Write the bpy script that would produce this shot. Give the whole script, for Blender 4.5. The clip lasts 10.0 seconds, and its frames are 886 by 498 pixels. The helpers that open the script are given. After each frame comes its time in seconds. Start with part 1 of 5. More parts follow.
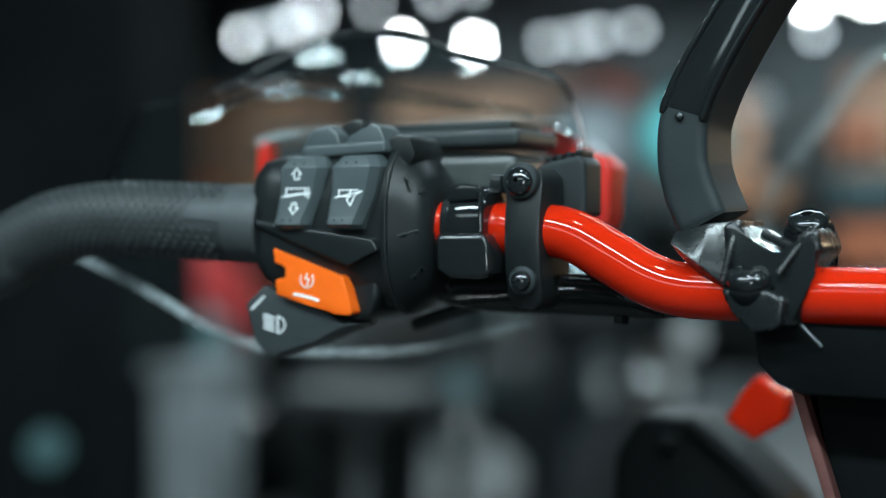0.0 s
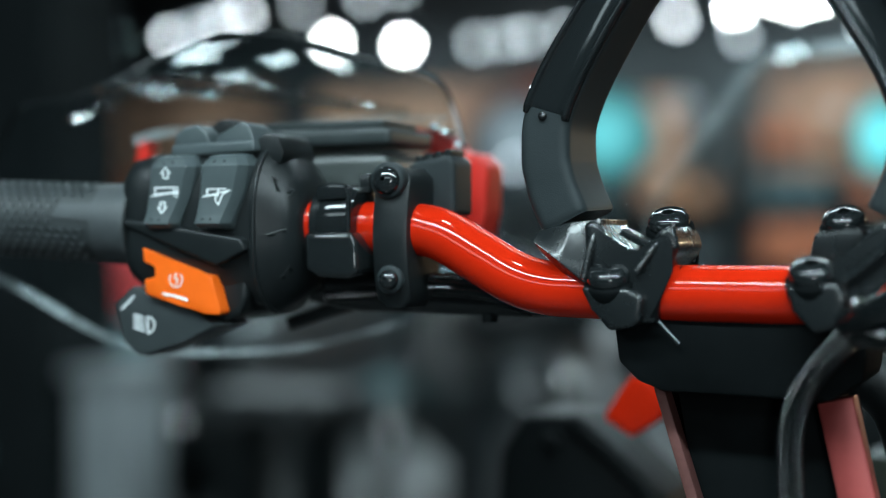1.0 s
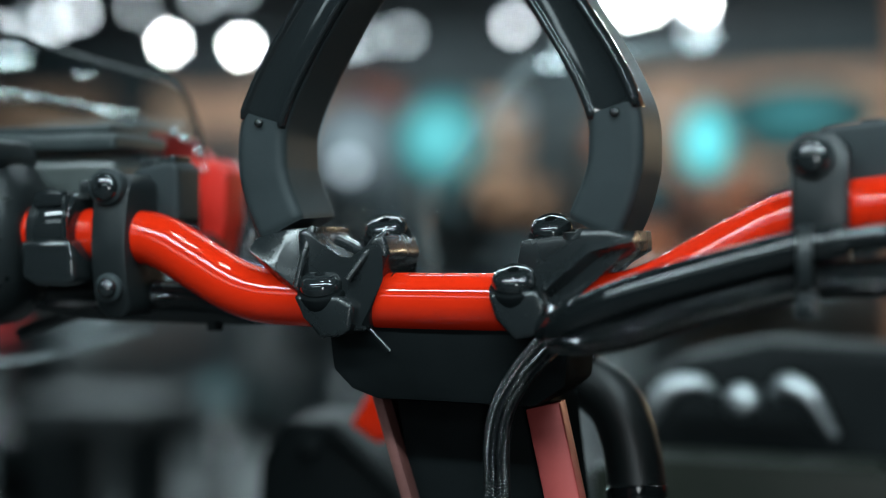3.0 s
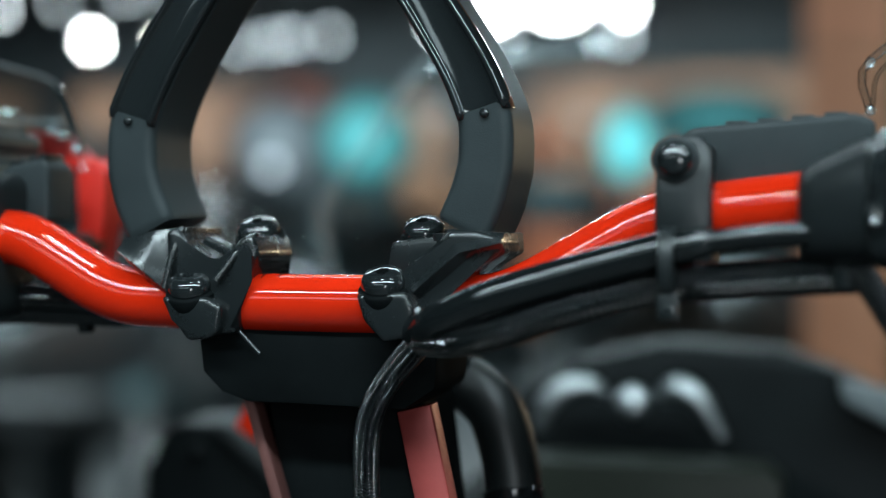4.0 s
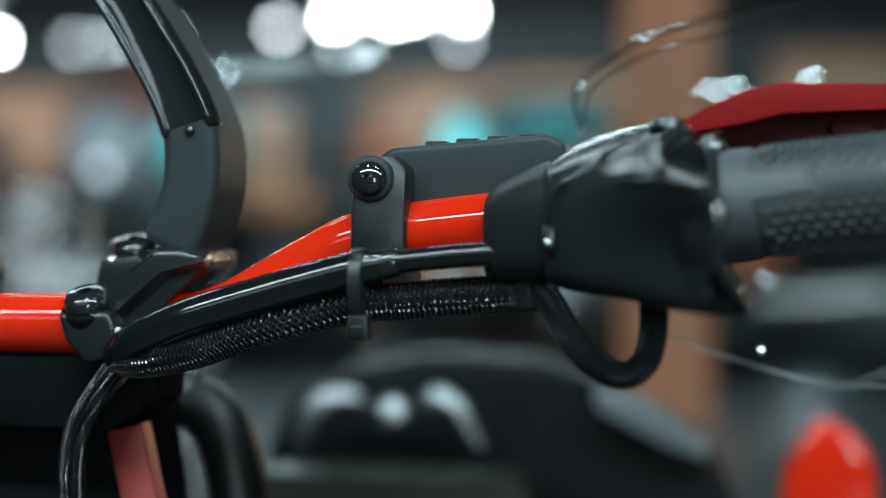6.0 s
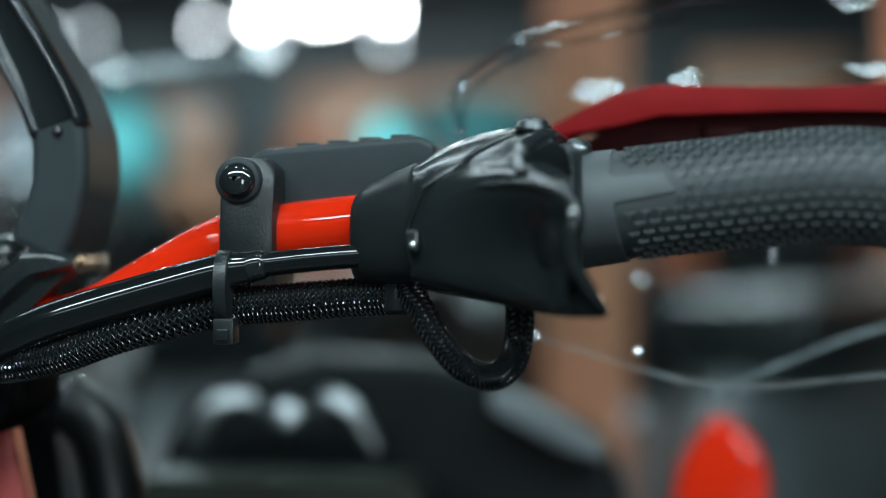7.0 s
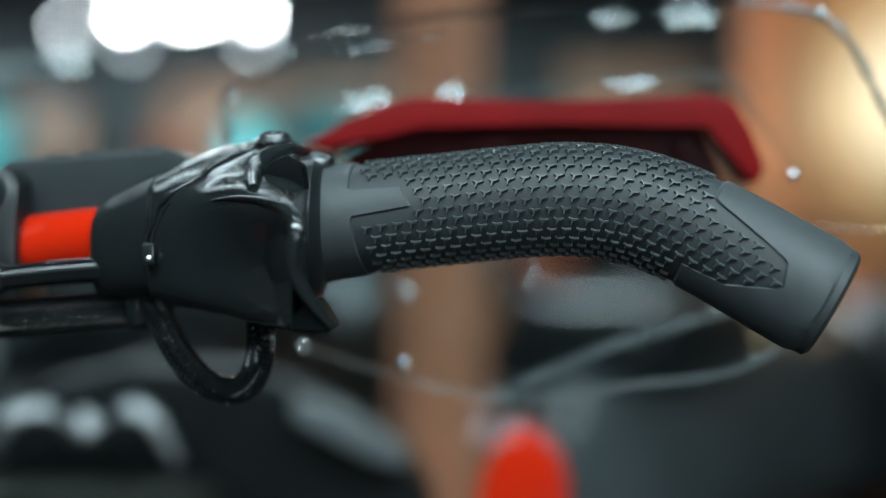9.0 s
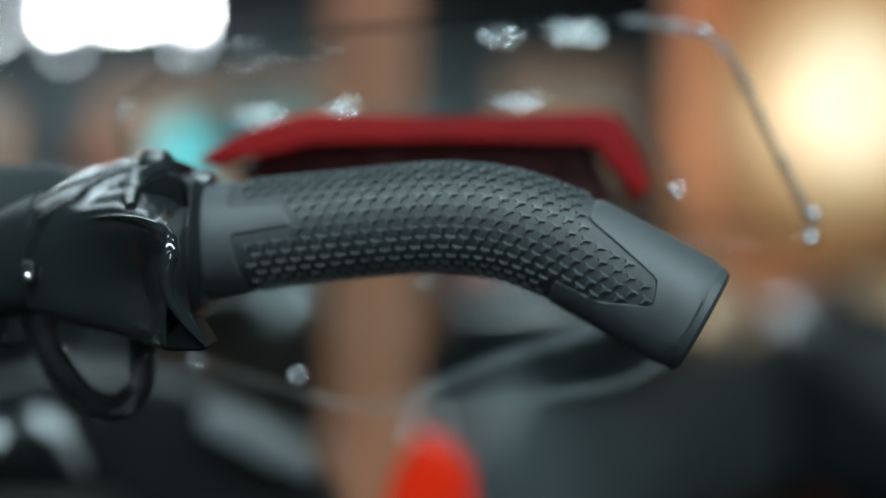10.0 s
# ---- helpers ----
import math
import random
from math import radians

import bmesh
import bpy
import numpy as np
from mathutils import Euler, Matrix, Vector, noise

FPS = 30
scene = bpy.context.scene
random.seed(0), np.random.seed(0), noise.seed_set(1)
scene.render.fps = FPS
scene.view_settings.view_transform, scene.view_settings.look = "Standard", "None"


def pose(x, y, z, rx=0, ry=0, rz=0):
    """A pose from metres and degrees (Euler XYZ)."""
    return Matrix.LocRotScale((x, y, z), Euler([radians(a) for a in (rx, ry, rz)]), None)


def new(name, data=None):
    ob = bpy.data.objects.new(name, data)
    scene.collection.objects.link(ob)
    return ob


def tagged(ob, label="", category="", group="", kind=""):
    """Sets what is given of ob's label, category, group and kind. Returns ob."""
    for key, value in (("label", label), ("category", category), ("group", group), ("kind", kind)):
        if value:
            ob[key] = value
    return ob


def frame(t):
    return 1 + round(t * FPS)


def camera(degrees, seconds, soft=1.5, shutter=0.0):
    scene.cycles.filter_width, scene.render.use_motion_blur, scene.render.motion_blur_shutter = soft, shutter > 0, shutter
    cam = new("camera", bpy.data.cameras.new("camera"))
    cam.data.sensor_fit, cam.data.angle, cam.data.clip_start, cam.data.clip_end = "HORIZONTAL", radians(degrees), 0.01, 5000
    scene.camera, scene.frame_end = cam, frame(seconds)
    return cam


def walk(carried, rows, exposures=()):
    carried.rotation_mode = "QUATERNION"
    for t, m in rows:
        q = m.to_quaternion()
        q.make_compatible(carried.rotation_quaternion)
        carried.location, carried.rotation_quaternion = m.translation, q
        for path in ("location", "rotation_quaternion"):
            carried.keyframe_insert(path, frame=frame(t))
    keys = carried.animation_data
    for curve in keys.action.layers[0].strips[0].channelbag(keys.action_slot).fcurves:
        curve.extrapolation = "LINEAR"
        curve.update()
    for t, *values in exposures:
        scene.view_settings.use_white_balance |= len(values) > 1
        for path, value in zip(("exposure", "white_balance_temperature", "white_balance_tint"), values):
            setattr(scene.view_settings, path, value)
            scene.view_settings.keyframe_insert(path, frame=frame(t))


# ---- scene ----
# The camera slides along the handlebar of a parked snowmobile, panning slowly.
cam = camera(35.0, 10.0, soft=1.0)
PATH = [
    (0.0, 0.1136, -0.5335, 1.0139, 89.25, 0.0, 27.7),
    (0.5, 0.1256, -0.5287, 1.0133, 89.27, 0.08, 26.35),
    (1.0, 0.1385, -0.5221, 1.0129, 89.3, 0.09, 24.98),
    (1.5, 0.1521, -0.5158, 1.0127, 89.32, 0.02, 23.56),
    (2.0, 0.1632, -0.5131, 1.0138, 89.34, 0.05, 21.76),
    (2.5, 0.1755, -0.5079, 1.0149, 89.36, 0.1, 20.2),
    (4.0, 0.205, -0.4898, 1.0149, 89.43, -0.09, 15.84),
    (4.5, 0.2185, -0.4881, 1.0157, 89.45, -0.3, 14.34),
    (5.0, 0.2334, -0.4854, 1.0179, 89.47, -0.17, 12.84),
    (5.5, 0.2451, -0.4823, 1.02, 89.5, -0.07, 11.24),
    (7.0, 0.2746, -0.474, 1.0212, 89.56, 0.03, 6.79),
    (7.5, 0.2852, -0.4721, 1.0218, 89.59, 0.11, 5.49),
    (8.0, 0.2952, -0.4724, 1.0229, 89.61, 0.04, 3.99),
    (8.5, 0.3069, -0.4706, 1.023, 89.63, 0.06, 2.92),
    (9.0, 0.316, -0.4707, 1.0246, 89.66, 0.0, 1.68),
    (9.5, 0.3245, -0.4723, 1.0268, 89.68, 0.05, 0.39),
    (10.0, 0.3344, -0.4756, 1.0296, 89.7, 0.03, -0.79),
]
walk(cam, [(t, pose(x, y, z, rx, ry, rz)) for t, x, y, z, rx, ry, rz in PATH])
# a wide-open lens; the plane of focus stays on the front of the switch housing, and sweeps along the bar as the camera pans
FOCUS = (-0.226, -0.0725, 1.02)
sw = tagged(new("switch_housing"), "black plastic handlebar switch housing with grey rocker buttons", "switch housing")
sw.empty_display_size = 0.02
sw.location = FOCUS
cam.data.dof.use_dof = True
cam.data.dof.focus_object = sw
cam.data.dof.aperture_fstop = 2.8
scene.view_settings.exposure = 0.07

# ---- light ----
world = bpy.data.worlds.new("world")
world.use_nodes = True
world.node_tree.nodes["Background"].inputs[0].default_value = (0.35, 0.5, 0.55, 1)
world.node_tree.nodes["Background"].inputs[1].default_value = 0.02
scene.world = world


def area(name, x, y, z, sx, sy, watts, colour, rx=0.0, ry=0.0):
    lamp = bpy.data.lights.new(name, "AREA")
    lamp.shape, lamp.size, lamp.size_y, lamp.energy, lamp.color = "RECTANGLE", sx, sy, watts, colour
    ob = new(name, lamp)
    ob.matrix_world = pose(x, y, z, rx, ry, 0)
    return ob


COOL = (0.73, 0.935, 1.0)
# ceiling tubes: a long one over the rider's side, short ones farther back and ahead
# the wide rear tube and the last one ahead are unseen, added as fill
TUBES = [(0.8, -1.75, 2.86, 5.6, 0.26, 225.0), (-1.2, -4.4, 2.86, 4.0, 1.2, 60.0), (-0.6, 1.6, 2.86, 3.6, 0.1, 26.0), (-2.5, 4.2, 2.86, 4.4, 0.1, 30.0), (-2.6, 7.4, 2.86, 8.0, 0.1, 520.0)]
PANELS = [(x, -0.55, 2.86, 0.13, 0.13, 6.5) for x in (-0.2, 0.75, 1.2)]
for tx, ty, tz, length, wide, watts in TUBES:
    area("tube_light", tx, ty, tz, length, wide, watts, COOL)

for tx, ty, tz, sx, sy, watts in PANELS:
    area("spot_light", tx, ty, tz, sx, sy, watts, COOL)

# light in an unseen window of the rear wall, added for upright highlights
area("added_window_light", 2.3, -6.1, 1.6, 0.9, 1.9, 75.0, (0.86, 0.96, 1.0), rx=90)

# warm light without a fixture, added to brighten the timber partition
glim = bpy.data.lights.new("warm_partition_light", "POINT")
glim.energy, glim.color, glim.shadow_soft_size = 22.0, (1.0, 0.78, 0.5), 0.15
new("warm_partition_light", glim).location = (1.7, 4.2, 1.5)

# ---- materials ----


def material(name, colour, rough=0.5, metal=0.0, coat=0.0, grain=0.0, scale=300.0, tint=0.0, stain=12.0, spec=0.5, rough_var=0.0):
    """A surface with fine grain relief, broad stains and uneven gloss."""
    m = bpy.data.materials.new(name)
    m.use_nodes = True
    nt = m.node_tree
    p = nt.nodes["Principled BSDF"]
    p.inputs["Base Color"].default_value = (*colour, 1)
    p.inputs["Roughness"].default_value = rough
    p.inputs["Metallic"].default_value = metal
    p.inputs["Coat Weight"].default_value = coat
    p.inputs["Coat Roughness"].default_value = 0.02
    p.inputs["Specular IOR Level"].default_value = spec
    tc = nt.nodes.new("ShaderNodeTexCoord")
    if grain:
        n = nt.nodes.new("ShaderNodeTexNoise")
        n.inputs["Scale"].default_value = scale
        n.inputs["Detail"].default_value = 3
        nt.links.new(tc.outputs["Object"], n.inputs["Vector"])
        b = nt.nodes.new("ShaderNodeBump")
        b.inputs["Strength"].default_value = grain
        b.inputs["Distance"].default_value = 0.00018 if scale > 100 else 0.002
        nt.links.new(n.outputs["Fac"], b.inputs["Height"])
        nt.links.new(b.outputs["Normal"], p.inputs["Normal"])
    if tint or rough_var:
        n2 = nt.nodes.new("ShaderNodeTexNoise")
        n2.inputs["Scale"].default_value = stain
        n2.inputs["Detail"].default_value = 6
        n2.inputs["Roughness"].default_value = 0.65
        nt.links.new(tc.outputs["Object"], n2.inputs["Vector"])
        if tint:
            r = nt.nodes.new("ShaderNodeValToRGB")
            r.color_ramp.elements[0].position, r.color_ramp.elements[1].position = 0.3, 0.7
            r.color_ramp.elements[0].color = (*[c * (1 - tint) for c in colour], 1)
            r.color_ramp.elements[1].color = (*[min(1, c * (1 + tint)) for c in colour], 1)
            nt.links.new(n2.outputs["Fac"], r.inputs["Fac"])
            nt.links.new(r.outputs["Color"], p.inputs["Base Color"])
        if rough_var:
            mr = nt.nodes.new("ShaderNodeMapRange")
            mr.inputs["To Min"].default_value = max(0.02, rough - rough_var)
            mr.inputs["To Max"].default_value = min(1, rough + rough_var)
            nt.links.new(n2.outputs["Fac"], mr.inputs["Value"])
            nt.links.new(mr.outputs["Result"], p.inputs["Roughness"])
    return m


def clear(name, tint, gloss=0.06, ior=1.45):
    """Clear moulded plastic: lets light straight through and reflects by Fresnel."""
    m = bpy.data.materials.new(name)
    m.use_nodes = True
    nt = m.node_tree
    nt.nodes.remove(nt.nodes["Principled BSDF"])
    t = nt.nodes.new("ShaderNodeBsdfTransparent")
    t.inputs[0].default_value = (*tint, 1)
    g = nt.nodes.new("ShaderNodeBsdfGlossy")
    g.inputs["Roughness"].default_value = gloss
    f = nt.nodes.new("ShaderNodeFresnel")
    f.inputs["IOR"].default_value = ior
    n = nt.nodes.new("ShaderNodeTexNoise")
    n.inputs["Scale"].default_value = 60
    tc = nt.nodes.new("ShaderNodeTexCoord")
    nt.links.new(tc.outputs["Object"], n.inputs["Vector"])
    b = nt.nodes.new("ShaderNodeBump")
    b.inputs["Strength"].default_value, b.inputs["Distance"].default_value = 0.15, 0.002
    nt.links.new(n.outputs["Fac"], b.inputs["Height"])
    nt.links.new(b.outputs["Normal"], g.inputs["Normal"])
    mix = nt.nodes.new("ShaderNodeMixShader")
    nt.links.new(f.outputs[0], mix.inputs[0])
    nt.links.new(t.outputs[0], mix.inputs[1])
    nt.links.new(g.outputs[0], mix.inputs[2])
    nt.links.new(mix.outputs[0], nt.nodes["Material Output"].inputs["Surface"])
    return m


def glow(name, colour, strength, base=(0.01, 0.01, 0.01)):
    m = bpy.data.materials.new(name)
    m.use_nodes = True
    p = m.node_tree.nodes["Principled BSDF"]
    p.inputs["Base Color"].default_value = (*base, 1)
    p.inputs["Emission Color"].default_value = (*colour, 1)
    p.inputs["Emission Strength"].default_value = strength
    return m


RED = material("red_paint", (0.54, 0.0185, 0.0038), 0.5, coat=0.8, spec=0.0, tint=0.06, stain=30, rough_var=0.05)
RED_PLASTIC = material("red_plastic", (0.6, 0.019, 0.01), 0.4, grain=0.15, tint=0.1, stain=20)
DARK_RED = material("dark_red_plastic", (0.15, 0.0038, 0.0045), 0.5, spec=0.08, grain=0.15, tint=0.15, stain=20)
# darker copy of the guard's red, with the recess's shade in it
GUARD_INNER = material("shaded_red_plastic", (0.06, 0.0095, 0.011), 0.5, spec=0.15, grain=0.15, tint=0.3, stain=30)
# the red side plate's material again, its shade put into the colour
SHADED_PLATE = material("shaded_brown_plate", (0.105, 0.043, 0.038), 0.55, spec=0.2, grain=0.2, scale=500, tint=0.2, stain=60)
RED_PLATE = material("red_anodised_plate", (0.32, 0.055, 0.05), 0.38, metal=0.3, grain=0.2, scale=500, tint=0.15, stain=60)
ORANGE = material("orange_plastic", (0.92, 0.14, 0.008), 0.38, grain=0.1, tint=0.05, stain=80)
POST_BLACK = material("dull_black_steel", (0.0045, 0.0058, 0.0062), 0.62, spec=0.03, grain=0.2, scale=400, tint=0.3, stain=30)
BLACK = material("black_plastic", (0.0098, 0.0126, 0.0134), 0.34, spec=0.36, grain=0.6, scale=1400, tint=0.2, stain=30, rough_var=0.07)
SATIN = material("satin_black_plastic", (0.0235, 0.03, 0.032), 0.45, spec=0.18, grain=0.4, scale=1600, tint=0.15, stain=25, rough_var=0.08)
GLOSS = material("gloss_black_plastic", (0.0105, 0.013, 0.0138), 0.1, coat=0.6, spec=0.4, grain=0.04, scale=200, rough_var=0.04, stain=40)
RUBBER_HOSE = material("rubber_hose", (0.009, 0.0115, 0.012), 0.38, spec=0.45, grain=0.3, scale=900, tint=0.2, stain=40, rough_var=0.08)
GLINT = clear("rippled_clear_plastic", (0.9, 0.94, 0.945), 0.2, ior=1.42)
METAL_BLACK = material("black_cast_metal", (0.0095, 0.012, 0.0128), 0.27, spec=0.4, metal=0.0, grain=0.3, scale=900, rough_var=0.08, stain=60, coat=0.2)
BUTTON = material("grey_button_plastic", (0.062, 0.079, 0.083), 0.32, grain=0.15, scale=1200, tint=0.08, stain=60, rough_var=0.06)
RUBBER = material("grip_rubber", (0.026, 0.0322, 0.0338), 0.58, grain=0.45, scale=1500, tint=0.2, stain=45, rough_var=0.1)
RUBBER_WORN = material("smooth_grip_rubber", (0.043, 0.051, 0.054), 0.55, grain=0.3, scale=1500, tint=0.18, stain=60, rough_var=0.1)
HOSE = material("black_hose", (0.0055, 0.007, 0.0075), 0.12, coat=0.35, spec=0.35, grain=0.08, scale=500, rough_var=0.05, stain=60)
HOUSING = material("moulded_black_housing", (0.0115, 0.0146, 0.0155), 0.22, spec=0.42, coat=0.2, grain=0.25, scale=1500, rough_var=0.06, stain=50)
DARK_STEEL = material("dark_steel", (0.16, 0.175, 0.18), 0.3, metal=1.0, grain=0.1, tint=0.15, stain=80)
LEVER = material("dark_grey_lever", (0.034, 0.042, 0.044), 0.42, spec=0.3, grain=0.25, scale=1400, tint=0.12, stain=50, rough_var=0.06)
STRAND = material("woven_strand", (0.0075, 0.0095, 0.0102), 0.1, spec=1.0, coat=1.0, rough_var=0.04, stain=900)
# paler than the sleeve: light caught on the raised marks is coloured in
LIT_RIB_RUBBER = material("lit_grip_rubber", (0.056, 0.067, 0.07), 0.42, grain=0.3, scale=1500, tint=0.18, stain=60, rough_var=0.1)
STEEL = material("bright_steel", (0.6, 0.62, 0.63), 0.25, metal=1.0, grain=0.1, tint=0.1, stain=80)
WHITE_INK = material("white_print", (0.8, 0.84, 0.85), 0.6, tint=0.08, stain=500)
CLEAR = clear("clear_plastic", (0.96, 0.985, 0.985), ior=1.35)
PANE = clear("thin_clear_plastic", (0.965, 0.985, 0.985), ior=1.15)
EDGE = clear("polished_clear_edge", (0.8, 0.86, 0.87), 0.32, ior=2.0)
SMOKE = clear("smoked_plastic", (0.86, 0.9, 0.91))
LID = material("grey_lid_plastic", (0.03, 0.038, 0.039), 0.4, spec=0.4, grain=0.3, scale=900, tint=0.15, stain=60)
GLINT_DEEP = clear("deep_rippled_clear_plastic", (0.88, 0.92, 0.925), 0.16, ior=1.55)


def hazy(name, tint, amount, albedo, rough=0.25):
    """Hazy clear plastic: part of the light goes straight through, part is scattered at the surface."""
    m = material(name, albedo, rough, grain=0.3, scale=700, tint=0.25, stain=90, rough_var=0.1)
    nt = m.node_tree
    t = nt.nodes.new("ShaderNodeBsdfTransparent")
    t.inputs[0].default_value = (*tint, 1)
    n = nt.nodes.new("ShaderNodeTexNoise")
    n.inputs["Scale"].default_value, n.inputs["Detail"].default_value = 26, 5
    tc = nt.nodes.new("ShaderNodeTexCoord")
    nt.links.new(tc.outputs["Object"], n.inputs["Vector"])
    r = nt.nodes.new("ShaderNodeMapRange")
    r.inputs["From Min"].default_value, r.inputs["From Max"].default_value = 0.35, 0.65
    r.inputs["To Min"].default_value, r.inputs["To Max"].default_value = amount * 0.2, min(1.0, amount * 1.8)
    nt.links.new(n.outputs["Fac"], r.inputs["Value"])
    mix = nt.nodes.new("ShaderNodeMixShader")
    nt.links.new(r.outputs["Result"], mix.inputs[0])
    nt.links.new(t.outputs[0], mix.inputs[1])
    nt.links.new(nt.nodes["Principled BSDF"].outputs[0], mix.inputs[2])
    nt.links.new(mix.outputs[0], nt.nodes["Material Output"].inputs["Surface"])
    return m


HAZE = hazy("hazy_clear_edge", (0.92, 0.95, 0.955), 0.3, (0.42, 0.48, 0.49))
HAZE_MID = hazy("pale_hazy_rim", (0.94, 0.965, 0.965), 0.2, (0.36, 0.42, 0.43))
LIP = clear("bent_clear_lip", (0.86, 0.9, 0.905), 0.1, ior=1.75)
HAZE_THIN = hazy("faint_hazy_edge", (0.95, 0.97, 0.97), 0.055, (0.4, 0.46, 0.47))
TRIM = material("satin_chrome", (0.36, 0.385, 0.395), 0.38, metal=1.0, grain=0.1, tint=0.1, stain=80)
GREY_PANEL = material("grey_body_plastic", (0.0045, 0.006, 0.0065), 0.5, spec=0.1, grain=0.3, scale=300, tint=0.15, stain=15)
HOOD = material("black_hood_paint", (0.005, 0.0065, 0.007), 0.45, spec=0.1, coat=0.05, tint=0.2, stain=8, rough_var=0.08)
DASH = material("dark_dash_plastic", (0.005, 0.0064, 0.0068), 0.5, spec=0.1, grain=0.2, scale=300, tint=0.2, stain=20)
GAUGE = material("dark_olive_gauge", (0.013, 0.0155, 0.0115), 0.4, spec=0.2, tint=0.2, stain=30)

# ---- building blocks ----


def part(name, bm, mat, parent=None, label="", smooth=40):
    """Links a bmesh as one mesh object under its thing."""
    bmesh.ops.recalc_face_normals(bm, faces=bm.faces)
    me = bpy.data.meshes.new(name)
    bm.to_mesh(me)
    bm.free()
    if smooth:
        me.shade_smooth()
        me.set_sharp_from_angle(angle=radians(smooth))
    me.materials.append(mat)
    ob = new(name, me)
    if parent:
        ob.parent = parent
        if parent.type == "EMPTY":
            ob.matrix_parent_inverse = parent.matrix_basis.inverted()
    if label:
        ob["label"] = label
    return ob


def thing(name, label, category, group="", kind=""):
    ob = new(name)
    ob.empty_display_size = 0.02
    return tagged(ob, label, category, group, kind)


def spline(pts, n=8):
    """A smooth curve through the points."""
    p = [Vector(q) for q in pts]
    p = [2 * p[0] - p[1], *p, 2 * p[-1] - p[-2]]
    out = []
    for a, b, c, d in zip(p, p[1:], p[2:], p[3:]):
        for k in range(n):
            u = k / n
            out.append(0.5 * (2 * b + (c - a) * u + (2 * a - 5 * b + 4 * c - d) * u * u + (3 * b - a - 3 * c + d) * u ** 3))
    return out + [p[-2]]


def frames(path):
    """Tangent and two cross directions along a path, without twist."""
    out, side = [], None
    for i, q in enumerate(path):
        t = (path[min(i + 1, len(path) - 1)] - path[max(i - 1, 0)]).normalized()
        if side is None:
            side = t.cross(Vector((0, 0, 1)) if abs(t.z) < 0.9 else Vector((0, 1, 0))).normalized()
        side = (side - t * side.dot(t)).normalized()
        out.append((q, t, side, side.cross(t)))
    return out


def loft(bm, rings, caps=True, closed=True):
    vs = [[bm.verts.new(q) for q in r] for r in rings]
    n = len(vs[0])
    for a, b in zip(vs, vs[1:]):
        for k in range(n if closed else n - 1):
            bm.faces.new((a[k], a[(k + 1) % n], b[(k + 1) % n], b[k]))
    if caps:
        bm.faces.new(vs[0][::-1])
        bm.faces.new(vs[-1])
    return bm


def tube(pts, radius, segs=20, n=8, smooth=True):
    """A round bar along a curve; radius may be one number or one for each given point. The ends are rounded off."""
    path = spline(pts, n) if smooth else [Vector(q) for q in pts]
    rr = radius if isinstance(radius, (list, tuple)) else [radius] * len(pts)
    xs = np.linspace(0, len(pts) - 1, len(path))
    rad = [float(v) for v in np.interp(xs, range(len(pts)), rr)]
    rings = []
    for (q, t, a, b), r in zip(frames(path), rad):
        rings.append([q + r * (math.cos(k * math.tau / segs) * a + math.sin(k * math.tau / segs) * b) for k in range(segs)])
    return loft(bmesh.new(), rings)


def bevelled(bm, width, segs=2):
    if width:
        bmesh.ops.bevel(bm, geom=bm.edges[:], offset=width, segments=segs, affect="EDGES", profile=0.6, clamp_overlap=True)
    return bm


def box(x0, x1, y0, y1, z0, z1, bevel=0.001, segs=2, turn=None):
    bm = bmesh.new()
    bmesh.ops.create_cube(bm, size=1, matrix=Matrix.Translation(((x0 + x1) / 2, (y0 + y1) / 2, (z0 + z1) / 2)) @ Matrix.Diagonal((x1 - x0, y1 - y0, z1 - z0, 1)))
    bevelled(bm, bevel, segs)
    if turn:
        bmesh.ops.transform(bm, matrix=turn, verts=bm.verts)
    return bm


def prism(outline, y0, y1, bevel=0.001, segs=2, lean=0.0):
    """A plate cut to an outline in x and z, from y0 to y1; lean shifts y with x."""
    bm = bmesh.new()
    loft(bm, [[Vector((x, y + lean * x, z)) for x, z in outline] for y in (y0, y1)])
    return bevelled(bm, bevel, segs)


def disc(centre, axis, r, h, segs=24, bevel=0.0, socket=0.0):
    """A short cylinder on an axis, with an optional hexagonal socket in its outer end."""
    a = Vector(axis).normalized()
    turn = a.to_track_quat("Z", "Y").to_matrix().to_4x4()
    prof = [(r * 0.96, -h), (r, -h * 0.9), (r, -bevel), (r - bevel * 0.4, -bevel * 0.35), (r - bevel, 0)]
    rings = [[Vector((q * math.cos(k * math.tau / segs), q * math.sin(k * math.tau / segs), z)) for k in range(segs)] for q, z in prof]
    if socket:
        hexa = lambda s: [0.5 * s / max(abs(math.cos((k * math.tau / segs) % (math.tau / 6) - math.tau / 12)), 0.1) * 1.7 for k in range(segs)]
        hx = hexa(socket)
        for z in (0.0, -h * 0.55):
            rings.append([Vector((hx[k] * math.cos(k * math.tau / segs), hx[k] * math.sin(k * math.tau / segs), z)) for k in range(segs)])
    bm = loft(bmesh.new(), rings)
    bmesh.ops.transform(bm, matrix=Matrix.Translation(centre) @ turn, verts=bm.verts)
    return bm


